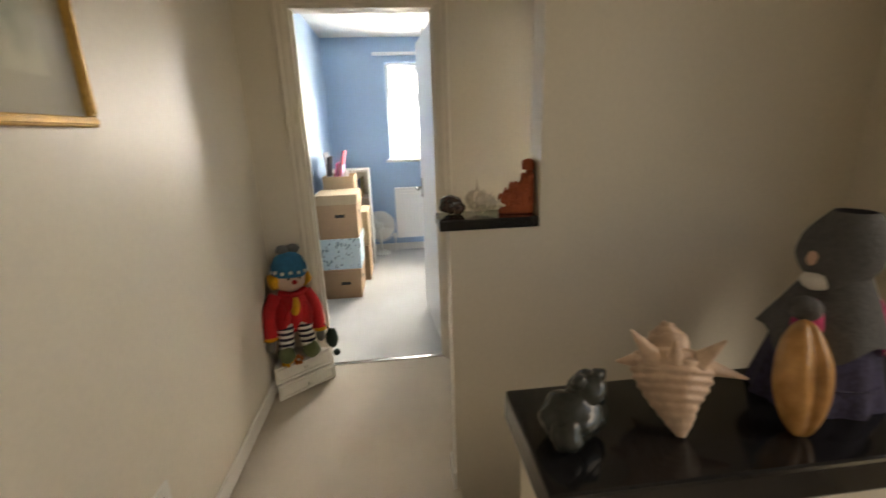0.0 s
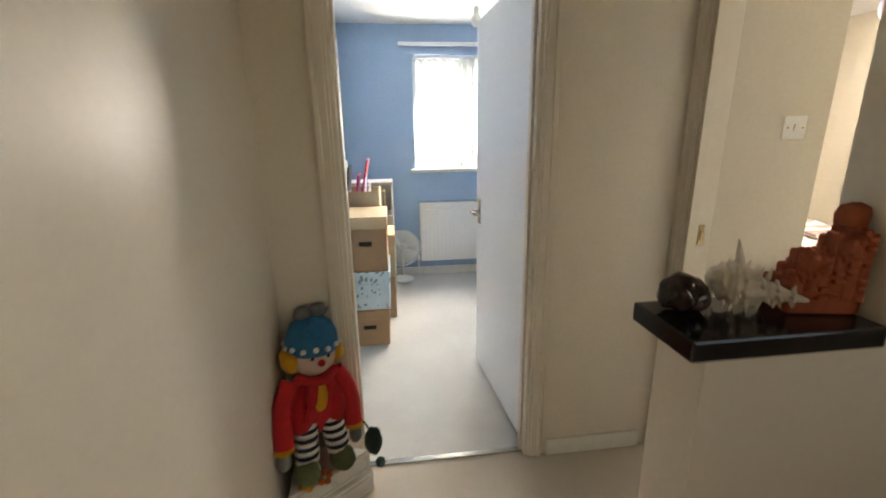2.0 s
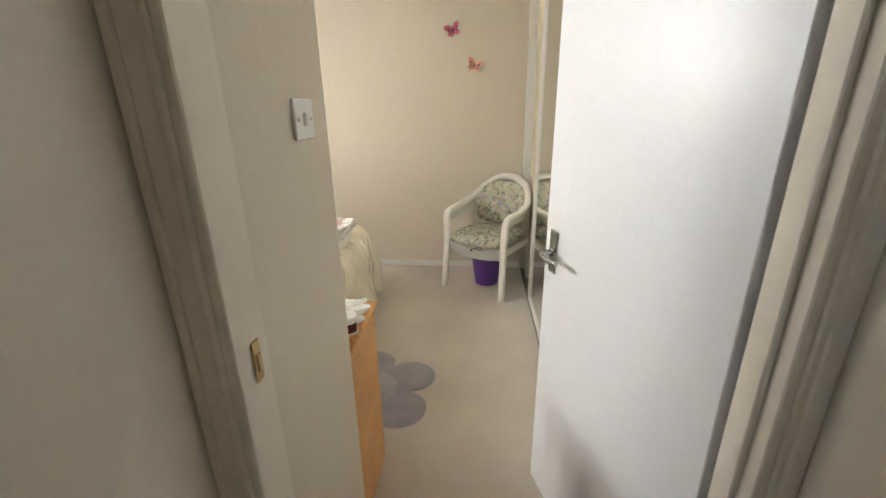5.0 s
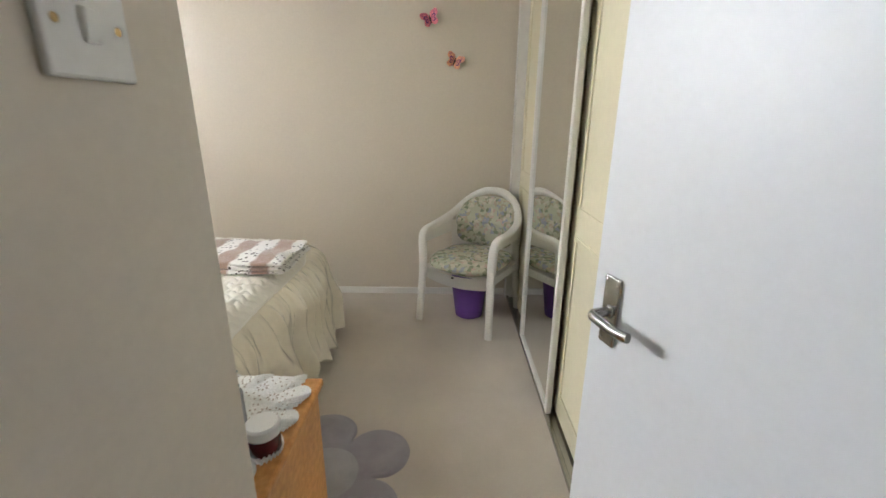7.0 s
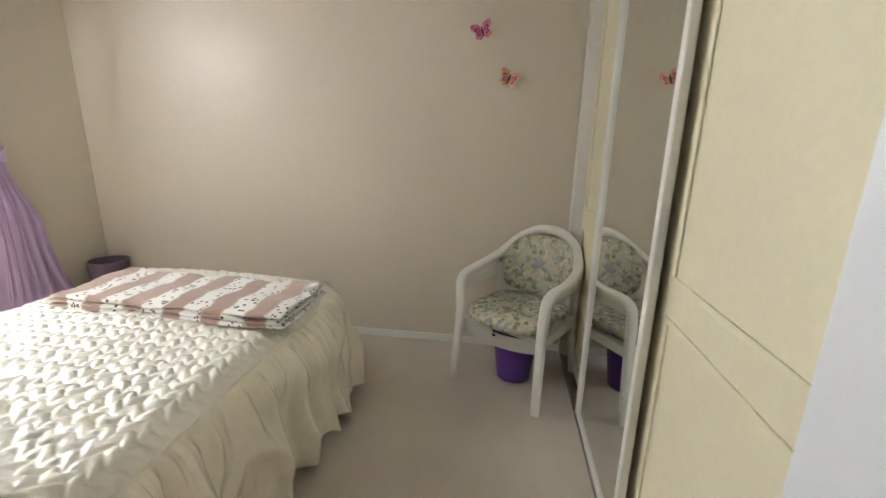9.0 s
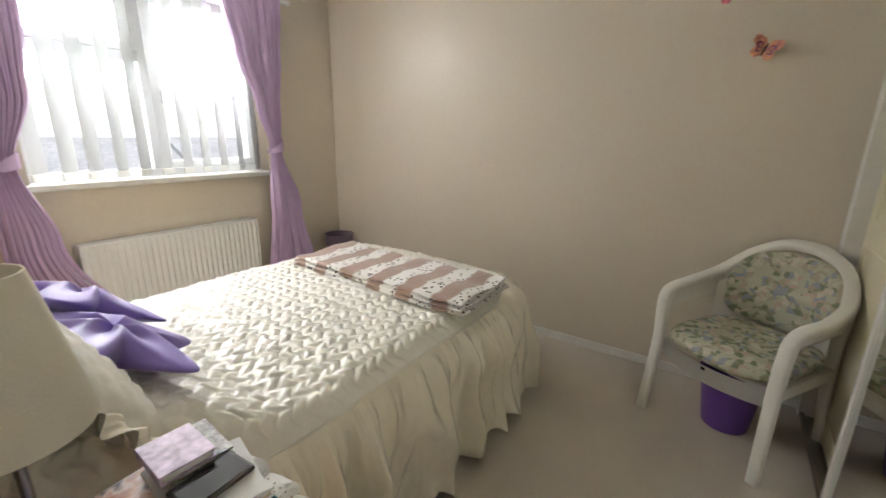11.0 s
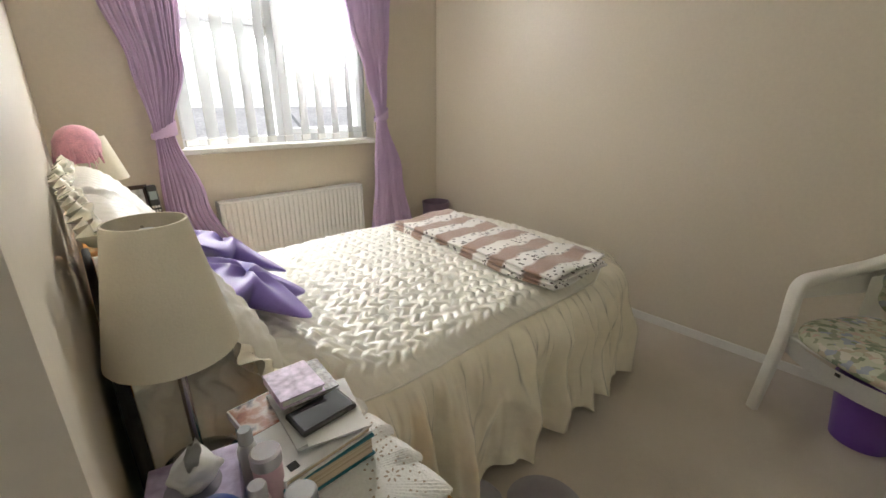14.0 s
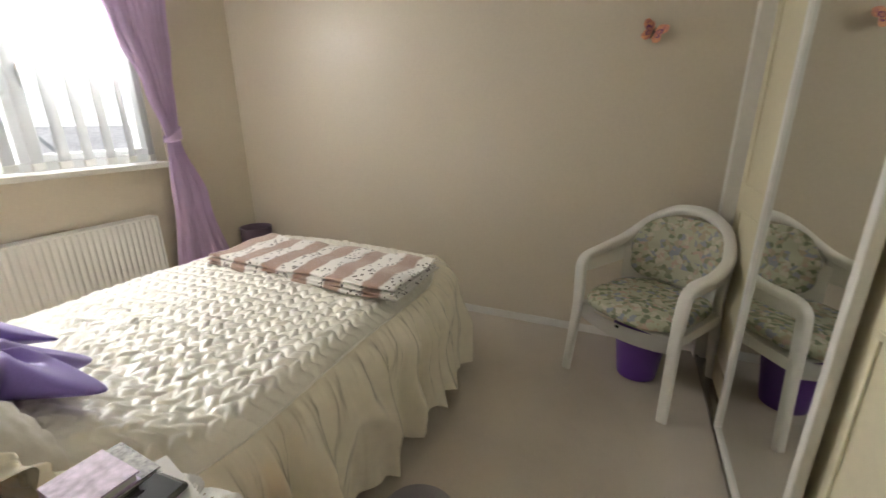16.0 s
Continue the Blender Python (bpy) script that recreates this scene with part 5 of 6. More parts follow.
def wedge(z0, z1, push):
    n = Vector((0.607, -0.795, 0)) * push
    bm = bmesh.new()
    v = [bm.verts.new(p + Vector((0, 0, z))) for z in (z0, z1) for p in (A + n, B + n, C)]
    for f in ((0, 2, 1), (3, 4, 5), (0, 1, 4, 3), (1, 2, 5, 4), (2, 0, 3, 5)):
        bm.faces.new([v[i] for i in f])
    return rounded(bm, 0.003, 1)


for z0, z1, push in ((0.0, 0.092, 0.012), (0.094, 0.192, -0.006)):
    d = part("drawer", wedge(z0, z1, push), M_GLOSS, dr)
    ax = (B - A).normalized()
    n = Vector((0.607, -0.795, 0))
    mid = (A + B) / 2 + n * (push + 0.004)
    rot = Matrix.Translation(mid) @ pose(0, 0, 0, 0, 0, math.degrees(math.atan2(ax.y, ax.x)))
    L = (B - A).length / 2 - 0.012
    for q in ((-L, L, z0 + 0.010, z0 + 0.022), (-L, L, z1 - 0.022, z1 - 0.010), (-L, -L + 0.012, z0 + 0.022, z1 - 0.022), (L - 0.012, L, z0 + 0.022, z1 - 0.022)):
        part("moulding", turned(block(q[0], q[1], -0.004, 0.005, q[2], q[3], 0.002, 1), rot), M_GLOSS, d)
    part("knob", turned(ball(0, -0.012, (z0 + z1) / 2, 0.011, 0.012, 0.011, 12), rot), M_GLOSS, d, smooth=60)

# picture, switches and socket on the landing
pic = thing("framed_picture", Matrix.Translation((-0.755, 0.83, 1.47)), "large pale print in a gilt wooden frame under glass", "picture")
P0, P1, Q0, Q1 = 0.44, 1.195, 1.455, 2.00
for q in ((P0, P1, Q0, Q0 + 0.026), (P0, P1, Q1 - 0.026, Q1), (P0, P0 + 0.026, Q0 + 0.026, Q1 - 0.026), (P1 - 0.026, P1, Q0 + 0.026, Q1 - 0.026)):
    part("frame", merge(block(-0.758, -0.738, q[0], q[1], q[2], q[3], 0.004), block(-0.738, -0.732, q[0] + 0.007, q[1] - 0.007, q[2] + 0.007, q[3] - 0.007, 0.002)), M_GILT, pic)
part("mount", block(-0.757, -0.752, P0 + 0.02, P1 - 0.02, Q0 + 0.02, Q1 - 0.02), mat("ivory_mount_card", (0.62, 0.58, 0.46), 0.6, 0.03), pic, "ivory card mount")
part("print", block(-0.7515, -0.7505, P0 + 0.12, P1 - 0.11, Q0 + 0.11, Q1 - 0.12), mat("pale_watercolour", (0.50, 0.52, 0.42), 0.7, 0.25, 4, 14, 0.0, col2=(0.62, 0.60, 0.48)), pic, "faded watercolour print")
pg = part("glass", block(-0.748, -0.746, P0 + 0.02, P1 - 0.02, Q0 + 0.02, Q1 - 0.02), M_GLASS, pic)
pg.data.materials[0] = bpy.data.materials.new("picture_glass")
pg.data.materials[0].use_nodes = True
_b = pg.data.materials[0].node_tree.nodes["Principled BSDF"]
_b.inputs["Transmission Weight"].default_value, _b.inputs["Roughness"].default_value, _b.inputs["IOR"].default_value = 1.0, 0.02, 1.35
pg.visible_shadow = False


def switch(m, label, gangs=1):
    s = thing("light_switch", m, label, "light switch")
    part("plate", block(-0.043, 0.043, -0.009, 0.0, -0.043, 0.043, 0.003), M_PLAST, s, local=True)
    part("rocker", turned(block(-0.008, 0.008, -0.006, 0.002, -0.014, 0.014, 0.002), pose(0, -0.0085, 0, 8)), M_PLAST, s, local=True)
    for x in (-0.030, 0.030):
        part("screw", ball(x, -0.009, 0, 0.004, 0.0012, 0.004, 10), M_BRASS, s, "brass screw", local=True)


switch(pose(-0.759, 0.82, 1.378, 0, 0, 90), "white plastic light switch under the picture")
switch(pose(1.228, 2.2920, 1.445, 0, 0, -3.9), "white plastic light switch beside the bedroom door")
so = thing("wall_socket", pose(-0.759, 1.05, 0.36, 0, 0, 90), "white double socket with a plug in it", "socket")
part("plate", block(-0.073, 0.073, -0.010, 0, -0.043, 0.043, 0.003), M_PLAST, so, local=True)
part("plug", block(-0.062, -0.012, -0.045, -0.010, -0.026, 0.024, 0.006), M_PLAST, so, "white plug", local=True)
# Dark tabs on the plate give the pin holes' shade as colour.
for k in (0.018, 0.030, 0.042):
    part("pin_hole_shade", block(k - 0.003, k + 0.003, -0.0108, -0.0095, -0.006 + (0.012 if k == 0.030 else 0), 0.002 + (0.012 if k == 0.030 else 0)), M_DARK, so, local=True)
part("rocker", block(0.028, 0.04, -0.014, -0.009, 0.02, 0.036, 0.002), M_PLAST, so, local=True)

# ---- blue room ----
M_BLUEBOX = ramp_mat("blue_motif_card", (60, 60, 44), "ShaderNodeTexVoronoi", [(0.0, (0.52, 0.66, 0.72)), (0.74, (0.20, 0.28, 0.33)), (0.86, (0.56, 0.69, 0.74))], 0.7, 0.1)


def carton(x0, x1, y0, y1, z0, z1, material, lid, label, hole=True, openbox=False):
    c = thing("storage_box", Matrix.Translation(((x0 + x1) / 2, (y0 + y1) / 2, z0)), label, "box", "stacked storage boxes")
    if openbox:
        t = 0.005
        for q in ((x0, x1, y0, y1, z0, z0 + t), (x0, x0 + t, y0, y1, z0 + t, z1), (x1 - t, x1, y0, y1, z0 + t, z1), (x0 + t, x1 - t, y0, y0 + t, z0 + t, z1), (x0 + t, x1 - t, y1 - t, y1, z0 + t, z1)):
            part("panel", block(*q), material, c)
    else:
        part("body", block(x0, x1, y0, y1, z0, z1 - (0.05 if lid else 0), 0.003, 1), material, c)
    if lid:
        part("lid", block(x0 - 0.008, x1 + 0.008, y0 - 0.008, y1 + 0.008, z1 - 0.085, z1, 0.003, 1), lid, c)
    if hole:
        xm, zm = (x0 + x1) / 2 + 0.03, z0 + (z1 - z0) * 0.52
        # Near-black patches on the uncut card stand for the holes' inner shade.
        part("hand_hole_shade", block(xm - 0.042, xm + 0.042, y0 - 0.002, y0 + 0.004, zm - 0.014, zm + 0.014), M_DARK, c, "dark patch painted as the shade in a hand hole")
        ym = (y0 + y1) / 2
        part("hand_hole_shade", block(x1 - 0.004, x1 + 0.002, ym - 0.042, ym + 0.042, zm - 0.014, zm + 0.014), M_DARK, c, "dark patch painted as the shade in a hand hole")
    return c


carton(-0.695, -0.365, 3.56, 3.98, 0.0, 0.272, M_CARD, M_CARD, "brown cardboard archive box on the carpet")
carton(-0.685, -0.350, 3.56, 3.96, 0.274, 0.552, M_BLUEBOX, M_BLUEBOX, "pale blue patterned storage box with a lid", False)
carton(-0.700, -0.352, 3.555, 3.98, 0.554, 0.935, M_CARD, M_CARDL, "brown cardboard archive box with a pale lid")
carton(-0.70, -0.31, 4.02, 4.42, 0.0, 0.36, M_CARD, None, "brown cardboard box behind the stack", False)
carton(-0.70, -0.30, 4.02, 4.40, 0.362, 0.70, M_CARDL, None, "pale cardboard box in the rear stack", False)
carton(-0.70, -0.38, 4.03, 4.38, 0.702, 0.86, M_CARD, M_CARDL, "flat cardboard box in the rear stack", False)
carton(-0.69, -0.40, 4.02, 4.36, 0.862, 1.045, M_CARDL, None, "open pale carton full of magazines", False, True)
for i, (cx, tilt, c) in enumerate(((-0.66, 6, (0.03, 0.03, 0.04)), (-0.63, -4, (0.65, 0.65, 0.70)), (-0.60, 9, (0.50, 0.04, 0.22)), (-0.565, 12, (0.55, 0.03, 0.05)), (-0.53, 5, (0.60, 0.40, 0.62)), (-0.49, 3, (0.62, 0.62, 0.60)))):
    hh = (0.36, 0.40, 0.30, 0.42, 0.28, 0.22)[i]
    solo("magazine", turned(block(-0.006, 0.006, -0.14, 0.13, 0, hh, 0.001, 1), pose(cx, 4.19, 0.868, 0, tilt, 0)), mat("magazine_cover", c, 0.35, 0.3, 20, 60, 0), "glossy magazine standing in the open carton", "magazine", "magazines in the carton")
fan = thing("desk_fan", pose(-0.235, 4.955, 0.0) @ Matrix.Scale(1.12, 4), "white desk fan standing on the carpet", "fan")
part("base", lathe([(0.10, 0), (0.10, 0.015), (0.06, 0.035), (0.02, 0.05)], seg=30), M_PLAST, fan, smooth=40, local=True)
part("back_guard", turned(lathe([(0.15, 0.0), (0.155, 0.004), (0.10, 0.03), (0.05, 0.04)], seg=40), pose(0, 0.0, 0.31, -90)), M_PLAST, fan, smooth=40, local=True)
part("pole", lathe([(0.014, 0.04), (0.014, 0.20)], seg=14), M_PLAST, fan, smooth=40, local=True)
part("motor", turned(lathe([(0.04, -0.09), (0.05, -0.06), (0.05, 0.0), (0.03, 0.02)], seg=20), pose(0, 0.0, 0.31, 90)), M_PLAST, fan, smooth=40, local=True)
for s in range(44):
    a = 2 * math.pi * s / 44
    part("guard_wire", sweep([(0.03 * math.cos(a), -0.055, 0.31 + 0.03 * math.sin(a)), (0.12 * math.cos(a), -0.062, 0.31 + 0.12 * math.sin(a)), (0.165 * math.cos(a), -0.02, 0.31 + 0.165 * math.sin(a)), (0.12 * math.cos(a), 0.03, 0.31 + 0.12 * math.sin(a))], 0.003, 0.003, up=(0, 1, 0), n=3, seg=4), M_PLAST, fan, local=True)
part("guard_ring", turned(sweep([(0.166 * math.cos(2 * math.pi * i / 32), 0.166 * math.sin(2 * math.pi * i / 32), 0) for i in range(33)], 0.008, 0.012, n=1, seg=6), pose(0, -0.02, 0.31, 90)), M_PLAST, fan, smooth=60, local=True)
for k in range(3):
    part("blade", turned(sheet(8, 6, lambda u, v: (0.03 + 0.11 * u, 0.05 * (v - 0.5) * (0.31 + u), 0.02 * (v - 0.5))), pose(0, -0.02, 0.31, 90) @ pose(0, 0, 0, 0, 0, 120 * k)), M_PLAST, fan, smooth=180, local=True)
hb = thing("white_shelf", Matrix.Translation((-0.45, 4.70, 0)), "white painted shelf unit against the blue wall", "shelf")
for q in ((-0.70, -0.682, 4.56, 4.86, 0, 1.06), (-0.315, -0.297, 4.56, 4.86, 0, 1.06), (-0.682, -0.315, 4.84, 4.858, 0.0, 1.06)):
    part("panel", block(*q, 0.003, 1), M_GLOSS, hb)
for z in (0.10, 0.42, 0.74, 1.04):
    part("shelf_board", block(-0.682, -0.315, 4.56, 4.84, z, z + 0.018, 0.003, 1), M_GLOSS, hb)
for i in range(7):
    w = 0.022 + 0.006 * (i % 3)
    solo("book", block(-0.67 + i * 0.046, -0.67 + i * 0.046 + w, 4.60, 4.78, 0.7585, 0.7585 + 0.17 + 0.02 * (i % 4), 0.002, 1), mat("book_cover", ((0.2, 0.05, 0.05), (0.05, 0.08, 0.2), (0.4, 0.35, 0.2), (0.1, 0.1, 0.1))[i % 4], 0.6, 0.2), "small book standing on the white shelf", "book", "books on the white shelf")
wp = thing("wall_canvas", Matrix.Translation((-0.74, 3.55, 1.2)), "narrow white framed picture on the blue wall", "picture")
part("frame", block(-0.749, -0.728, 3.32, 3.78, 1.24, 1.80, 0.004), M_GLOSS, wp)
part("print", block(-0.7275, -0.7265, 3.36, 3.74, 1.28, 1.76), mat("pale_print", (0.6, 0.62, 0.66), 0.6, 0.3, 5, 20, 0), wp)
bl = thing("pendant_bulb", Matrix.Translation((0.30, 3.8, H)), "bare white bulb on a short flex from the ceiling", "lamp")
part("ceiling_rose", lathe([(0.04, -0.03), (0.045, -0.001)], 0.30, 3.8, H, 20), M_PLAST, bl, smooth=40)
part("flex", lathe([(0.003, -0.22), (0.003, -0.02)], 0.30, 3.8, H, 8), M_PLAST, bl)
part("bulb", merge(lathe([(0.015, -0.26), (0.017, -0.21)], 0.30, 3.8, H, 14), ball(0.30, 3.8, H - 0.29, 0.033, 0.033, 0.042)), M_PLAST, bl, smooth=50)

# ---- bedroom: lantern, butterflies ----
M_LANT = mat("lilac_paper", (0.50, 0.42, 0.55), 0.8, 0.05, 6, 80, 0.1)
la = thing("paper_lantern", Matrix.Translation((2.68, 3.16, H)), "lilac paper globe shade hanging from the ceiling", "lamp")
part("globe", sheet(36, 40, lambda u, v: (2.68 + (0.105 * math.sin(math.pi * (0.06 + 0.88 * v)) * (1 + 0.012 * math.cos(34 * math.pi * v))) * math.cos(2 * math.pi * u), 3.16 + (0.105 * math.sin(math.pi * (0.06 + 0.88 * v)) * (1 + 0.012 * math.cos(34 * math.pi * v))) * math.sin(2 * math.pi * u), 2.13 + 0.105 * math.cos(math.pi * (0.06 + 0.88 * v))), wrap=True), M_LANT, la, smooth=60)
part("flex", lathe([(0.004, -0.23), (0.004, 0.0)], 2.68, 3.16, H, 8), M_PLAST, la)


def butterfly(y, z, spin, c1, c2, label, size=0.062):
    """Two pairs of curved wings on a thin body, pinned to the wall."""
    m = pose(4.020, y, z, 90, 0, -90) @ pose(0, 0, 0, 0, 0, spin)
    b = thing("butterfly", m, label, "wall ornament", "butterflies on the wall")
    ma, mb = mat("butterfly_wing", c1, 0.5, 0.3, 40, 120, 0.1, col2=c2), mat("butterfly_wing_dark", (c1[0] * 0.35, c1[1] * 0.3, c1[2] * 0.6), 0.5, 0.3, 60, 150, 0.1)
    for s in (-1, 1):
        for nm, a0, rl, rw, mt in (("fore_wing", 38, 1.15, 0.62, ma), ("hind_wing", -42, 0.88, 0.58, ma)):
            def f(u, v):
                a = 2 * math.pi * u
                px = rl * size * (0.5 - 0.5 * math.cos(a)) * v
                py = rw * size * 0.62 * math.sin(a) * v * (1 + 0.10 * math.sin(5 * a))
                ca, sa = math.cos(radians(a0)), math.sin(radians(a0))
                x, yy = px * ca - py * sa, px * sa + py * ca
                return (s * (x + 0.003), yy, 0.006 + 0.45 * x)
            part(nm, sheet(28, 6, f, wrap=True), mt, b, smooth=180, local=True)

            def g(u, v):
                p = f(u, 0.34 + 0.16 * v)
                return (p[0] + s * 0.010, p[1], p[2] + 0.0065)
            part("wing_spot", sheet(20, 3, g, wrap=True), mb, b, local=True)
    part("body", sweep([(0, -0.028, 0.008), (0, 0, 0.010), (0, 0.026, 0.010)], 0.007, 0.008, n=4, taper=lambda t: 0.6 + 0.8 * math.sin(math.pi * min(0.95, t + 0.05))), M_DARK, b, local=True)
    part("pin", block(-0.002, 0.002, -0.002, 0.002, -0.012, 0.006), M_CHROME, b, local=True)


butterfly(2.115, 2.03, 20, (0.62, 0.12, 0.28), (0.75, 0.22, 0.24), "pink and purple fabric butterfly pinned to the wall")
butterfly(1.945, 1.765, -22, (0.72, 0.20, 0.28), (0.80, 0.42, 0.20), "pink and yellow fabric butterfly pinned to the wall")

# ---- on the near bedside cabinet ----
M_LACE = mat("white_crochet_lace", (0.80, 0.79, 0.75), 0.9, 0.06, 10, 200, 0.8, depth=0.003)


def doily():
    """A scalloped crochet mat that laps over the cabinet's edges."""
    cx, cy = 1.585, 2.500
    d = thing("doily", Matrix.Translation((cx, cy, NZ)), "white crochet lace mat lapping over the cabinet's edge", "doily")

    def drop(x, y, lift=0.0):
        over = max(0, x - (NX1 + 0.010), (NY0 - 0.008) - y)
        return NZ + 0.0025 + lift - (0.85 * over if over > 0 else 0)

    def f(u, v):
        a = 2 * math.pi * u
        ca, sa = math.cos(a), math.sin(a)
        k = (abs(ca) ** 5 + abs(sa) ** 5) ** -0.2
        sc = 1 + 0.17 * abs(math.sin(7 * a)) ** 0.55 * v ** 5
        x, y = cx + 0.160 * k * ca * v * sc, cy + 0.172 * k * sa * v * sc
        x = max(x, NX0 + 0.004)
        rip = v ** 5 * (0.006 * math.sin(14 * a) + 0.0035 * math.sin(168 * a))
        return (x, y, drop(x, y, 0.0012 * abs(math.sin(60 * v)) + max(0, rip)))
    part("cloth", sheet(660, 40, f, wrap=True), M_LACE, d, smooth=60)
    holes = []
    for r, n in ((0.94, 64), (0.87, 56), (0.82, 48), (0.56, 40), (0.50, 30)):
        for i in range(n):
            a = 2 * math.pi * (i + 0.5 * (n % 4)) / n
            ca, sa = math.cos(a), math.sin(a)
            k = (abs(ca) ** 5 + abs(sa) ** 5) ** -0.2
            x, y = cx + 0.160 * k * ca * r, cy + 0.172 * k * sa * r
            if x < NX1 + 0.006 and x > NX0 + 0.01 and y > NY0 - 0.002:
                holes.append(lathe([(0.0025, 0), (0.0025, 0.0004)], x, y, NZ + 0.0058, 6))
    for q in range(16):
        a0 = 2 * math.pi * (q + 0.5) / 16
        k = (abs(math.cos(a0)) ** 5 + abs(math.sin(a0)) ** 5) ** -0.2
        fx, fy = cx + 0.160 * k * math.cos(a0) * 0.70, cy + 0.172 * k * math.sin(a0) * 0.70
        for p in range(7):
            b0 = 2 * math.pi * p / 7
            x, y = fx + 0.011 * math.cos(b0), fy + 0.011 * math.sin(b0)
            if NX0 + 0.01 < x < NX1 + 0.006 and y > NY0 - 0.002:
                holes.append(turned(lathe([(0.0042, 0), (0.0042, 0.0004)], 0, 0, 0, 8), pose(x, y, NZ + 0.0060, 0, 0, math.degrees(b0)) @ Matrix.Diagonal((1, 0.45, 1, 1))))
    part("lace_hole_pattern", merge(*holes), mat("lace_gap", (0.42, 0.34, 0.26), 0.9, 0.1), d, "small gaps in the lace")


doily()
ZB = NZ + 0.0075


def book(m, w, d, h, cover, page, label, name="book"):
    """Cover boards round a block of pages; spine on local -x."""
    b = thing(name, m, label, "book", "books on the bedside cabinet")
    part("page_block", block(-w / 2 + 0.004, w / 2 - 0.004, -d / 2 + 0.004, d / 2 - 0.004, 0.003, h - 0.003), page, b, "cream page block", local=True)
    part("cover", merge(block(-w / 2, w / 2, -d / 2, d / 2, 0, 0.003), block(-w / 2, w / 2, -d / 2, d / 2, h - 0.003, h), block(-w / 2, -w / 2 + 0.003, -d / 2, d / 2, 0.003, h - 0.003)), cover, b, local=True)
    return b


M_PAGES = ramp_mat("page_edges", (2, 2, 420), "ShaderNodeTexNoise", [(0.35, (0.42, 0.33, 0.22)), (0.6, (0.66, 0.56, 0.40))], 0.9, 0.1, constant=False)
M_TEAL = mat("teal_book_cloth", (0.02, 0.16, 0.20), 0.5, 0.1)
M_PHOTO = ramp_mat("photo_book_jacket", (22, 22, 22), "ShaderNodeTexNoise", [(0.35, (0.06, 0.02, 0.01)), (0.46, (0.30, 0.10, 0.04)), (0.54, (0.55, 0.42, 0.34)), (0.62, (0.10, 0.07, 0.08))], 0.3, 0.0, constant=False, detail=4)
SP = 2
book(pose(1.612, 2.583, ZB, 0, 0, SP), 0.165, 0.215, 0.042, M_TEAL, M_PAGES, "thick teal hardback book lying flat")
b2nd = book(pose(1.608, 2.588, ZB + 0.043, 0, 0, SP + 3), 0.162, 0.220, 0.016, M_PAPER, M_PAGES, "hardback with a cream and photo jacket")
part("jacket_photo", block(-0.078, 0.078, 0.015, 0.108, 0.0161, 0.0166), M_PHOTO, b2nd, "brown photograph on the jacket", local=True)
part("price_label", block(-0.066, -0.050, -0.10, -0.084, 0.0161, 0.0168), M_DARK, b2nd, "small dark printed label", local=True)
book(pose(1.640, 2.590, ZB + 0.0600, 0, 0, SP - 6), 0.120, 0.165, 0.007, M_PAPER, M_PAPER, "white paper booklet on the books", "booklet")
book(pose(1.655, 2.560, ZB + 0.0672, 0, 0, SP - 16), 0.100, 0.150, 0.004, M_PAPER, M_PAPER, "folded white leaflet on the books", "leaflet")
book(pose(1.652, 2.652, ZB + 0.0714, 0, 0, SP - 6), 0.095, 0.112, 0.012, mat("dark_print_cover", (0.03, 0.025, 0.03), 0.5, 0.6, 60, 160, 0, col2=(0.3, 0.28, 0.25)), M_PAPER, "dark patterned notebook under the pink one", "notebook")
M_MARB = mat("pink_marbled_paper", (0.46, 0.33, 0.50), 0.5, 0.25, 30, 70, 0.05, col2=(0.72, 0.60, 0.74))
book(pose(1.628, 2.642, ZB + 0.0836, 0, 0, SP - 4), 0.082, 0.098, 0.018, M_MARB, M_PAPER, "pink and lilac marbled notebook on top", "notebook")
ph = thing("phone", pose(1.640, 2.556, ZB + 0.0714, 0, 0, SP + 92), "black mobile phone lying on the leaflets", "phone")
part("case", block(-0.033, 0.033, -0.053, 0.053, 0.0, 0.010, 0.004), mat("dark_phone_case", (0.05, 0.045, 0.04), 0.4, 0.1), ph, local=True)
part("screen", block(-0.029, 0.029, -0.047, 0.047, 0.0101, 0.0108), M_BLACK, ph, "dark glass screen", local=True)

M_CLEAR = mat("milky_clear_plastic", (0.72, 0.72, 0.72), 0.25, 0.04, 10, 60, 0, trans=0.45)
M_PINKP = mat("pink_lotion", (0.62, 0.40, 0.44), 0.35, 0.05)


def bottle(x, y, r, h, cap, label, body=M_PINKP):
    b = thing("bottle", Matrix.Translation((x, y, ZB)), label, "bottle", "lotion bottles on the cabinet")
    part("body", lathe([(r * 0.9, 0), (r, 0.006), (r, h * 0.72), (r * 0.75, h * 0.82), (r * 0.5, h * 0.86)], x, y, ZB, 24), body, b, smooth=40)
    part("cap", lathe([(r * cap, h * 0.80), (r * cap, h * 0.97), (r * cap * 0.85, h)], x, y, ZB, 24), M_CLEAR, b, "translucent cap", smooth=40)


bottle(1.508, 2.530, 0.015, 0.135, 0.70, "slim white lotion bottle with a clear cap", M_PAPER)
bottle(1.522, 2.492, 0.021, 0.115, 1.05, "pink lotion bottle with a domed clear cap")
bottle(1.492, 2.440, 0.016, 0.115, 0.80, "small clear lotion bottle")
bottle(1.536, 2.405, 0.022, 0.100, 1.0, "clear plastic jar with a rounded lid", M_CLEAR)

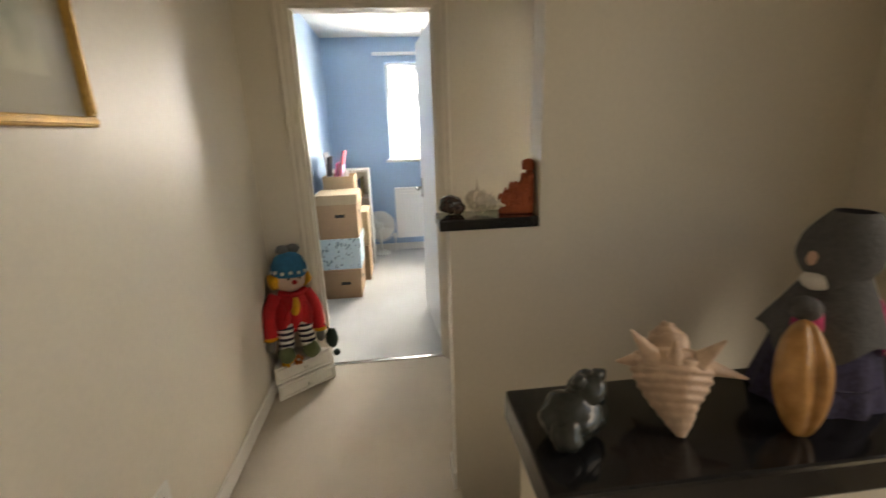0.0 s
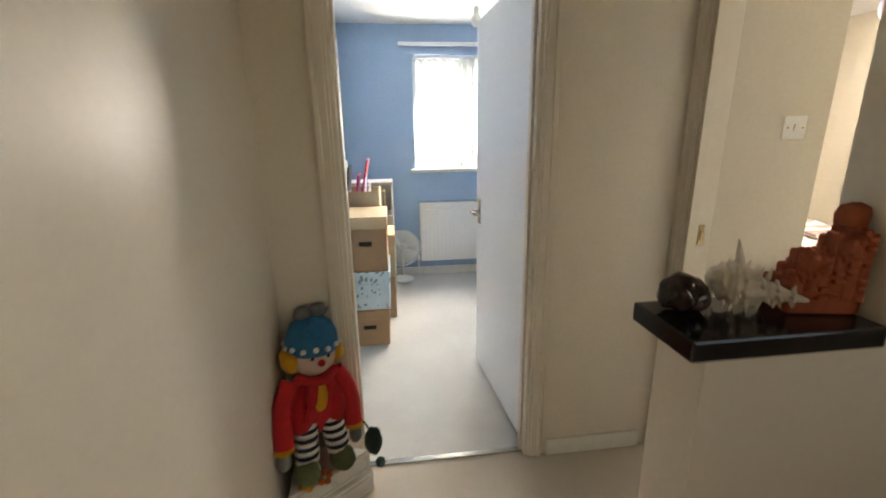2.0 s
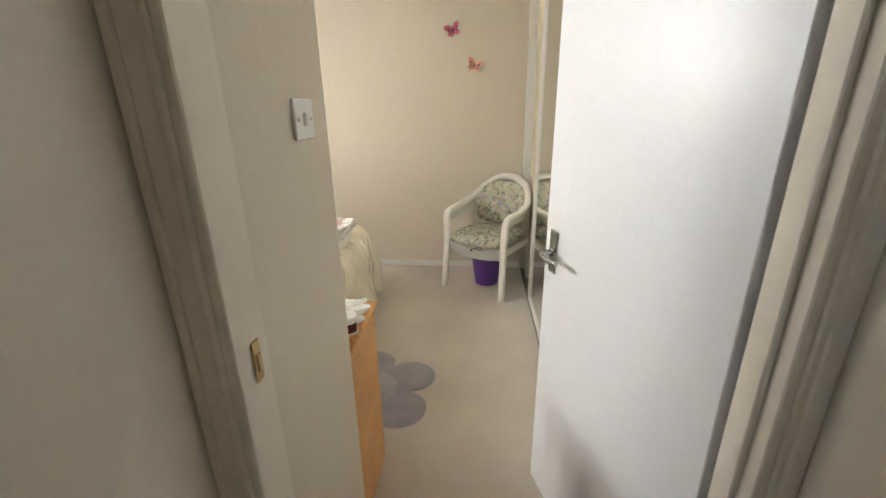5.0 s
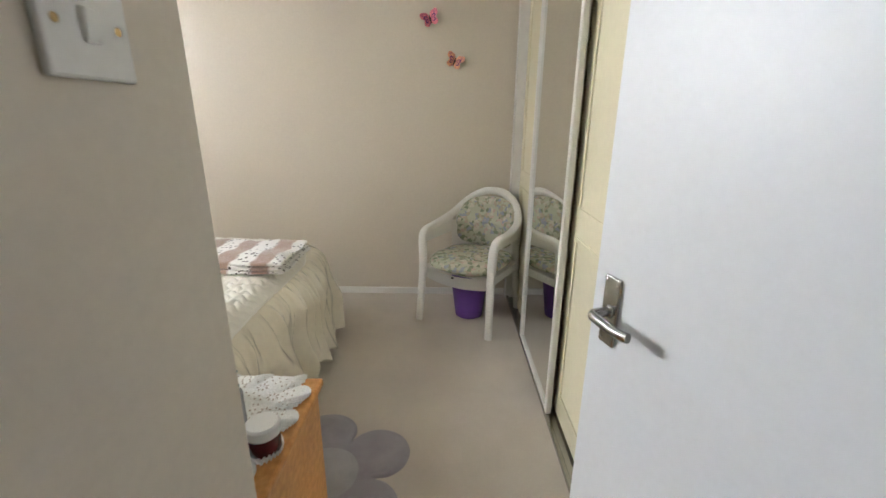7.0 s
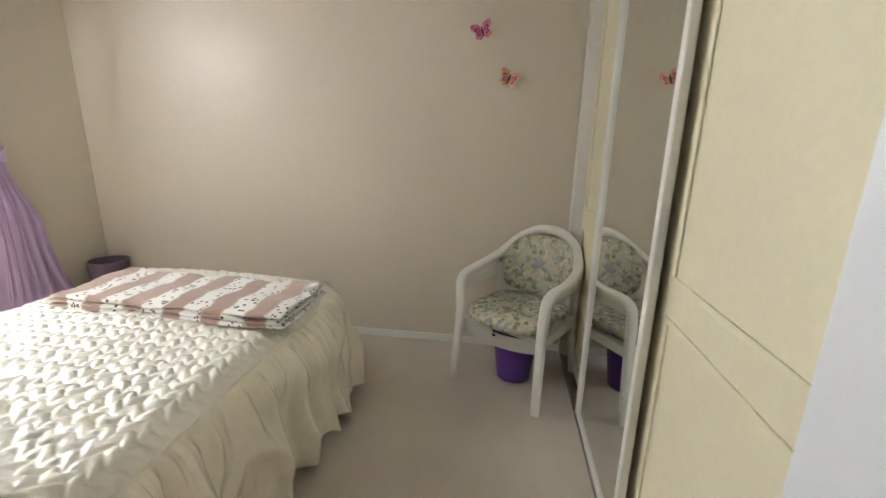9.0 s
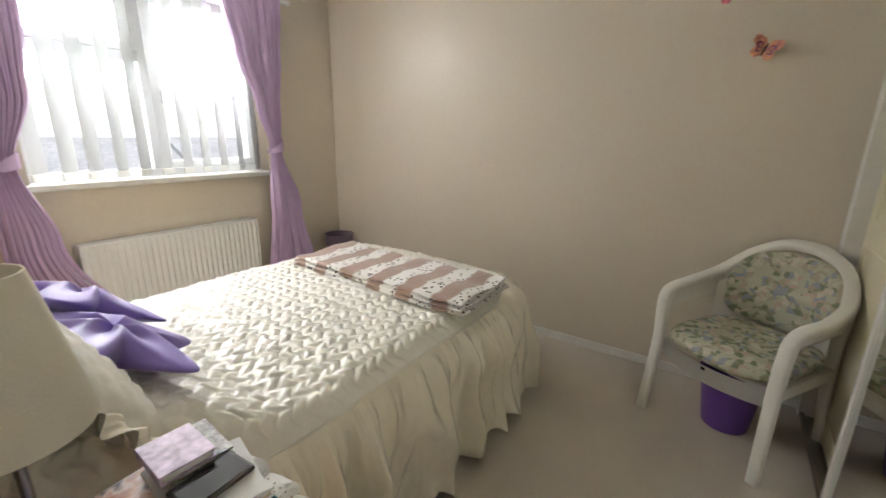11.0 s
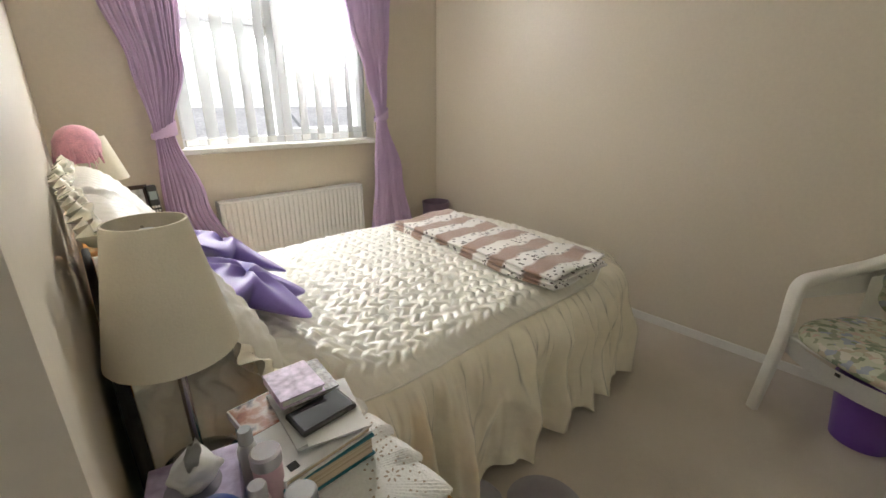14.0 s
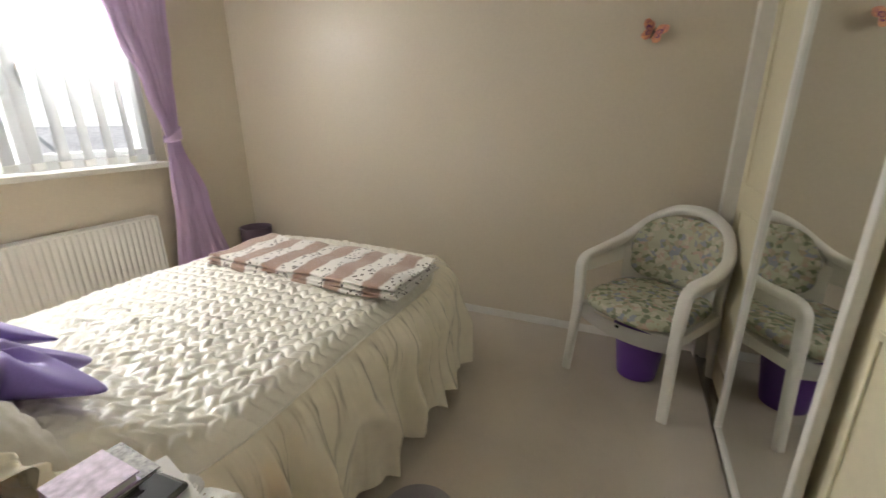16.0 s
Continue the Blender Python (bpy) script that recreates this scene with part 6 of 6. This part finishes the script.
M_TISS = mat("lilac_printed_card", (0.38, 0.28, 0.44), 0.55, 0.25, 6, 40, 0.0, col2=(0.58, 0.50, 0.64))
tb = thing("tissue_box", pose(1.432, 2.525, ZB, 0, 0, -14), "lilac tissue box with a white tissue pulled up", "tissue box")
part("carton", block(-0.06, 0.06, -0.062, 0.062, 0, 0.085, 0.002, 1), M_TISS, tb, local=True)
part("opening", lathe([(0.036, 0.0852), (0.036, 0.0862)], 0, 0, 0, 26), mat("grey_film", (0.25, 0.23, 0.26), 0.3, 0.1), tb, "oval film opening", local=True)
part("tissue", sheet(30, 16, lambda u, v: ((0.010 + 0.022 * math.sin(math.pi * v)) * math.cos(2 * math.pi * u) * (1 + 0.35 * nz(u * 7, v * 3)) + 0.008 * v, (0.018 + 0.012 * v) * math.sin(2 * math.pi * u) * (1 + 0.4 * nz(u * 6, v * 4, 3)), 0.083 + 0.055 * v + 0.016 * nz(u * 8, 2) * v), wrap=True), M_PAPER, tb, "crumpled white tissue", smooth=180, local=True)
solo("blue_pouch", sheet(26, 14, lambda u, v: (1.436 + 0.046 * math.sin(math.pi * v) ** 0.5 * math.cos(2 * math.pi * u) * (1 + 0.2 * nz(u * 5, v * 3)), 2.446 + 0.034 * math.sin(math.pi * v) ** 0.5 * math.sin(2 * math.pi * u) * (1 + 0.2 * nz(u * 5, v * 3, 4)), ZB + 0.125 * v), wrap=True), mat("royal_blue_nylon", (0.01, 0.045, 0.26), 0.35, 0.3, 12, 60, 0.3), "shiny royal blue pouch beside the tissue box", "pouch", smooth=60)
rj = thing("cream_jar", Matrix.Translation((1.505, 2.335, NZ)), "small dark red jar with a white lid", "jar")
part("body", lathe([(0.028, 0), (0.031, 0.004), (0.031, 0.035), (0.028, 0.04)], 1.505, 2.335, NZ + 0.001, 24), mat("dark_red_glass", (0.10, 0.01, 0.01), 0.2, 0.1), rj, smooth=40)
part("lid", lathe([(0.033, 0.041), (0.033, 0.060), (0.029, 0.064)], 1.505, 2.335, NZ + 0.001, 24), M_PLAST, rj, "white lid", smooth=40)

# ---- far bedside cabinet ----
wig = [lathe([(0.080, 0.0), (0.090, 0.04), (0.085, 0.09), (0.062, 0.13), (0.03, 0.15), (0.002, 0.155)], 1.462, 4.40, 1.105, 30)]
rnd = random.Random(4)
M_WIG = mat("pink_fluff", (0.72, 0.34, 0.41), 0.9, 0.2, 30, 200, 0.8, sheen=0.5)
for i in range(170):
    a, t = rnd.uniform(0, 2 * math.pi), rnd.uniform(0.0, 1.0)
    r = 0.088 * math.cos(t * 1.35) ** 0.7
    x, y, z = 1.462 + r * math.cos(a), 4.40 + r * math.sin(a), 1.105 + 0.105 * math.sin(t * 1.5)
    wig.append(sweep([(x * 0.98 + 1.462 * 0.02, y * 0.98 + 4.40 * 0.02, z + 0.03), (x + 0.006 * math.cos(a), y + 0.006 * math.sin(a), z), (x + 0.010 * math.cos(a + 0.4), y + 0.010 * math.sin(a + 0.4), z - 0.05 * rnd.uniform(0.5, 1.2))], 0.016, 0.008, n=3, seg=5, power=1, taper=lambda q: 1.1 - 0.9 * q))
solo("pink_wig", merge(*wig), M_WIG, "fluffy pink wig hung over the bedside lampshade", "wig", smooth=70)
fr = thing("photo_frame", pose(1.60, 4.335, NZ, -10, 0, 8), "dark wooden photo frame standing on the cabinet", "photo frame")
part("frame", merge(block(-0.075, 0.075, -0.008, 0.008, 0.002, 0.02, 0.003), block(-0.075, 0.075, -0.008, 0.008, 0.215, 0.235, 0.003), block(-0.075, -0.055, -0.008, 0.008, 0.02, 0.215, 0.003), block(0.055, 0.075, -0.008, 0.008, 0.02, 0.215, 0.003)), mat("dark_oak", (0.05, 0.025, 0.015), 0.4, 0.2), fr, local=True)
part("photo", block(-0.055, 0.055, -0.002, 0.002, 0.02, 0.215), mat("grey_photo", (0.35, 0.34, 0.33), 0.3, 0.5, 16, 40, 0), fr, local=True)
part("stand", block(-0.02, 0.02, 0.008, 0.012, 0.002, 0.16), M_DARK, fr, local=True)
tp = thing("cordless_phone", pose(1.685, 4.34, NZ, -8, 0, 10), "black cordless phone standing in its cradle", "phone")
part("cradle", block(-0.035, 0.035, -0.04, 0.04, 0, 0.03, 0.006), mat("black_plastic", (0.02, 0.02, 0.022), 0.4, 0.1), tp, local=True)
hs = part("handset", block(-0.024, 0.024, -0.012, 0.014, 0.02, 0.23, 0.008), mat("black_plastic_case", (0.018, 0.018, 0.02), 0.35, 0.1), tp, local=True)
part("display", block(-0.016, 0.016, -0.0135, -0.0118, 0.16, 0.20), mat("grey_lcd", (0.25, 0.30, 0.30), 0.2, 0.05), hs, local=True)
for r in range(4):
    for c in range(3):
        part("key", block(-0.016 + c * 0.012, -0.008 + c * 0.012, -0.0135, -0.0118, 0.06 + r * 0.02, 0.072 + r * 0.02), M_PLAST, hs, local=True)
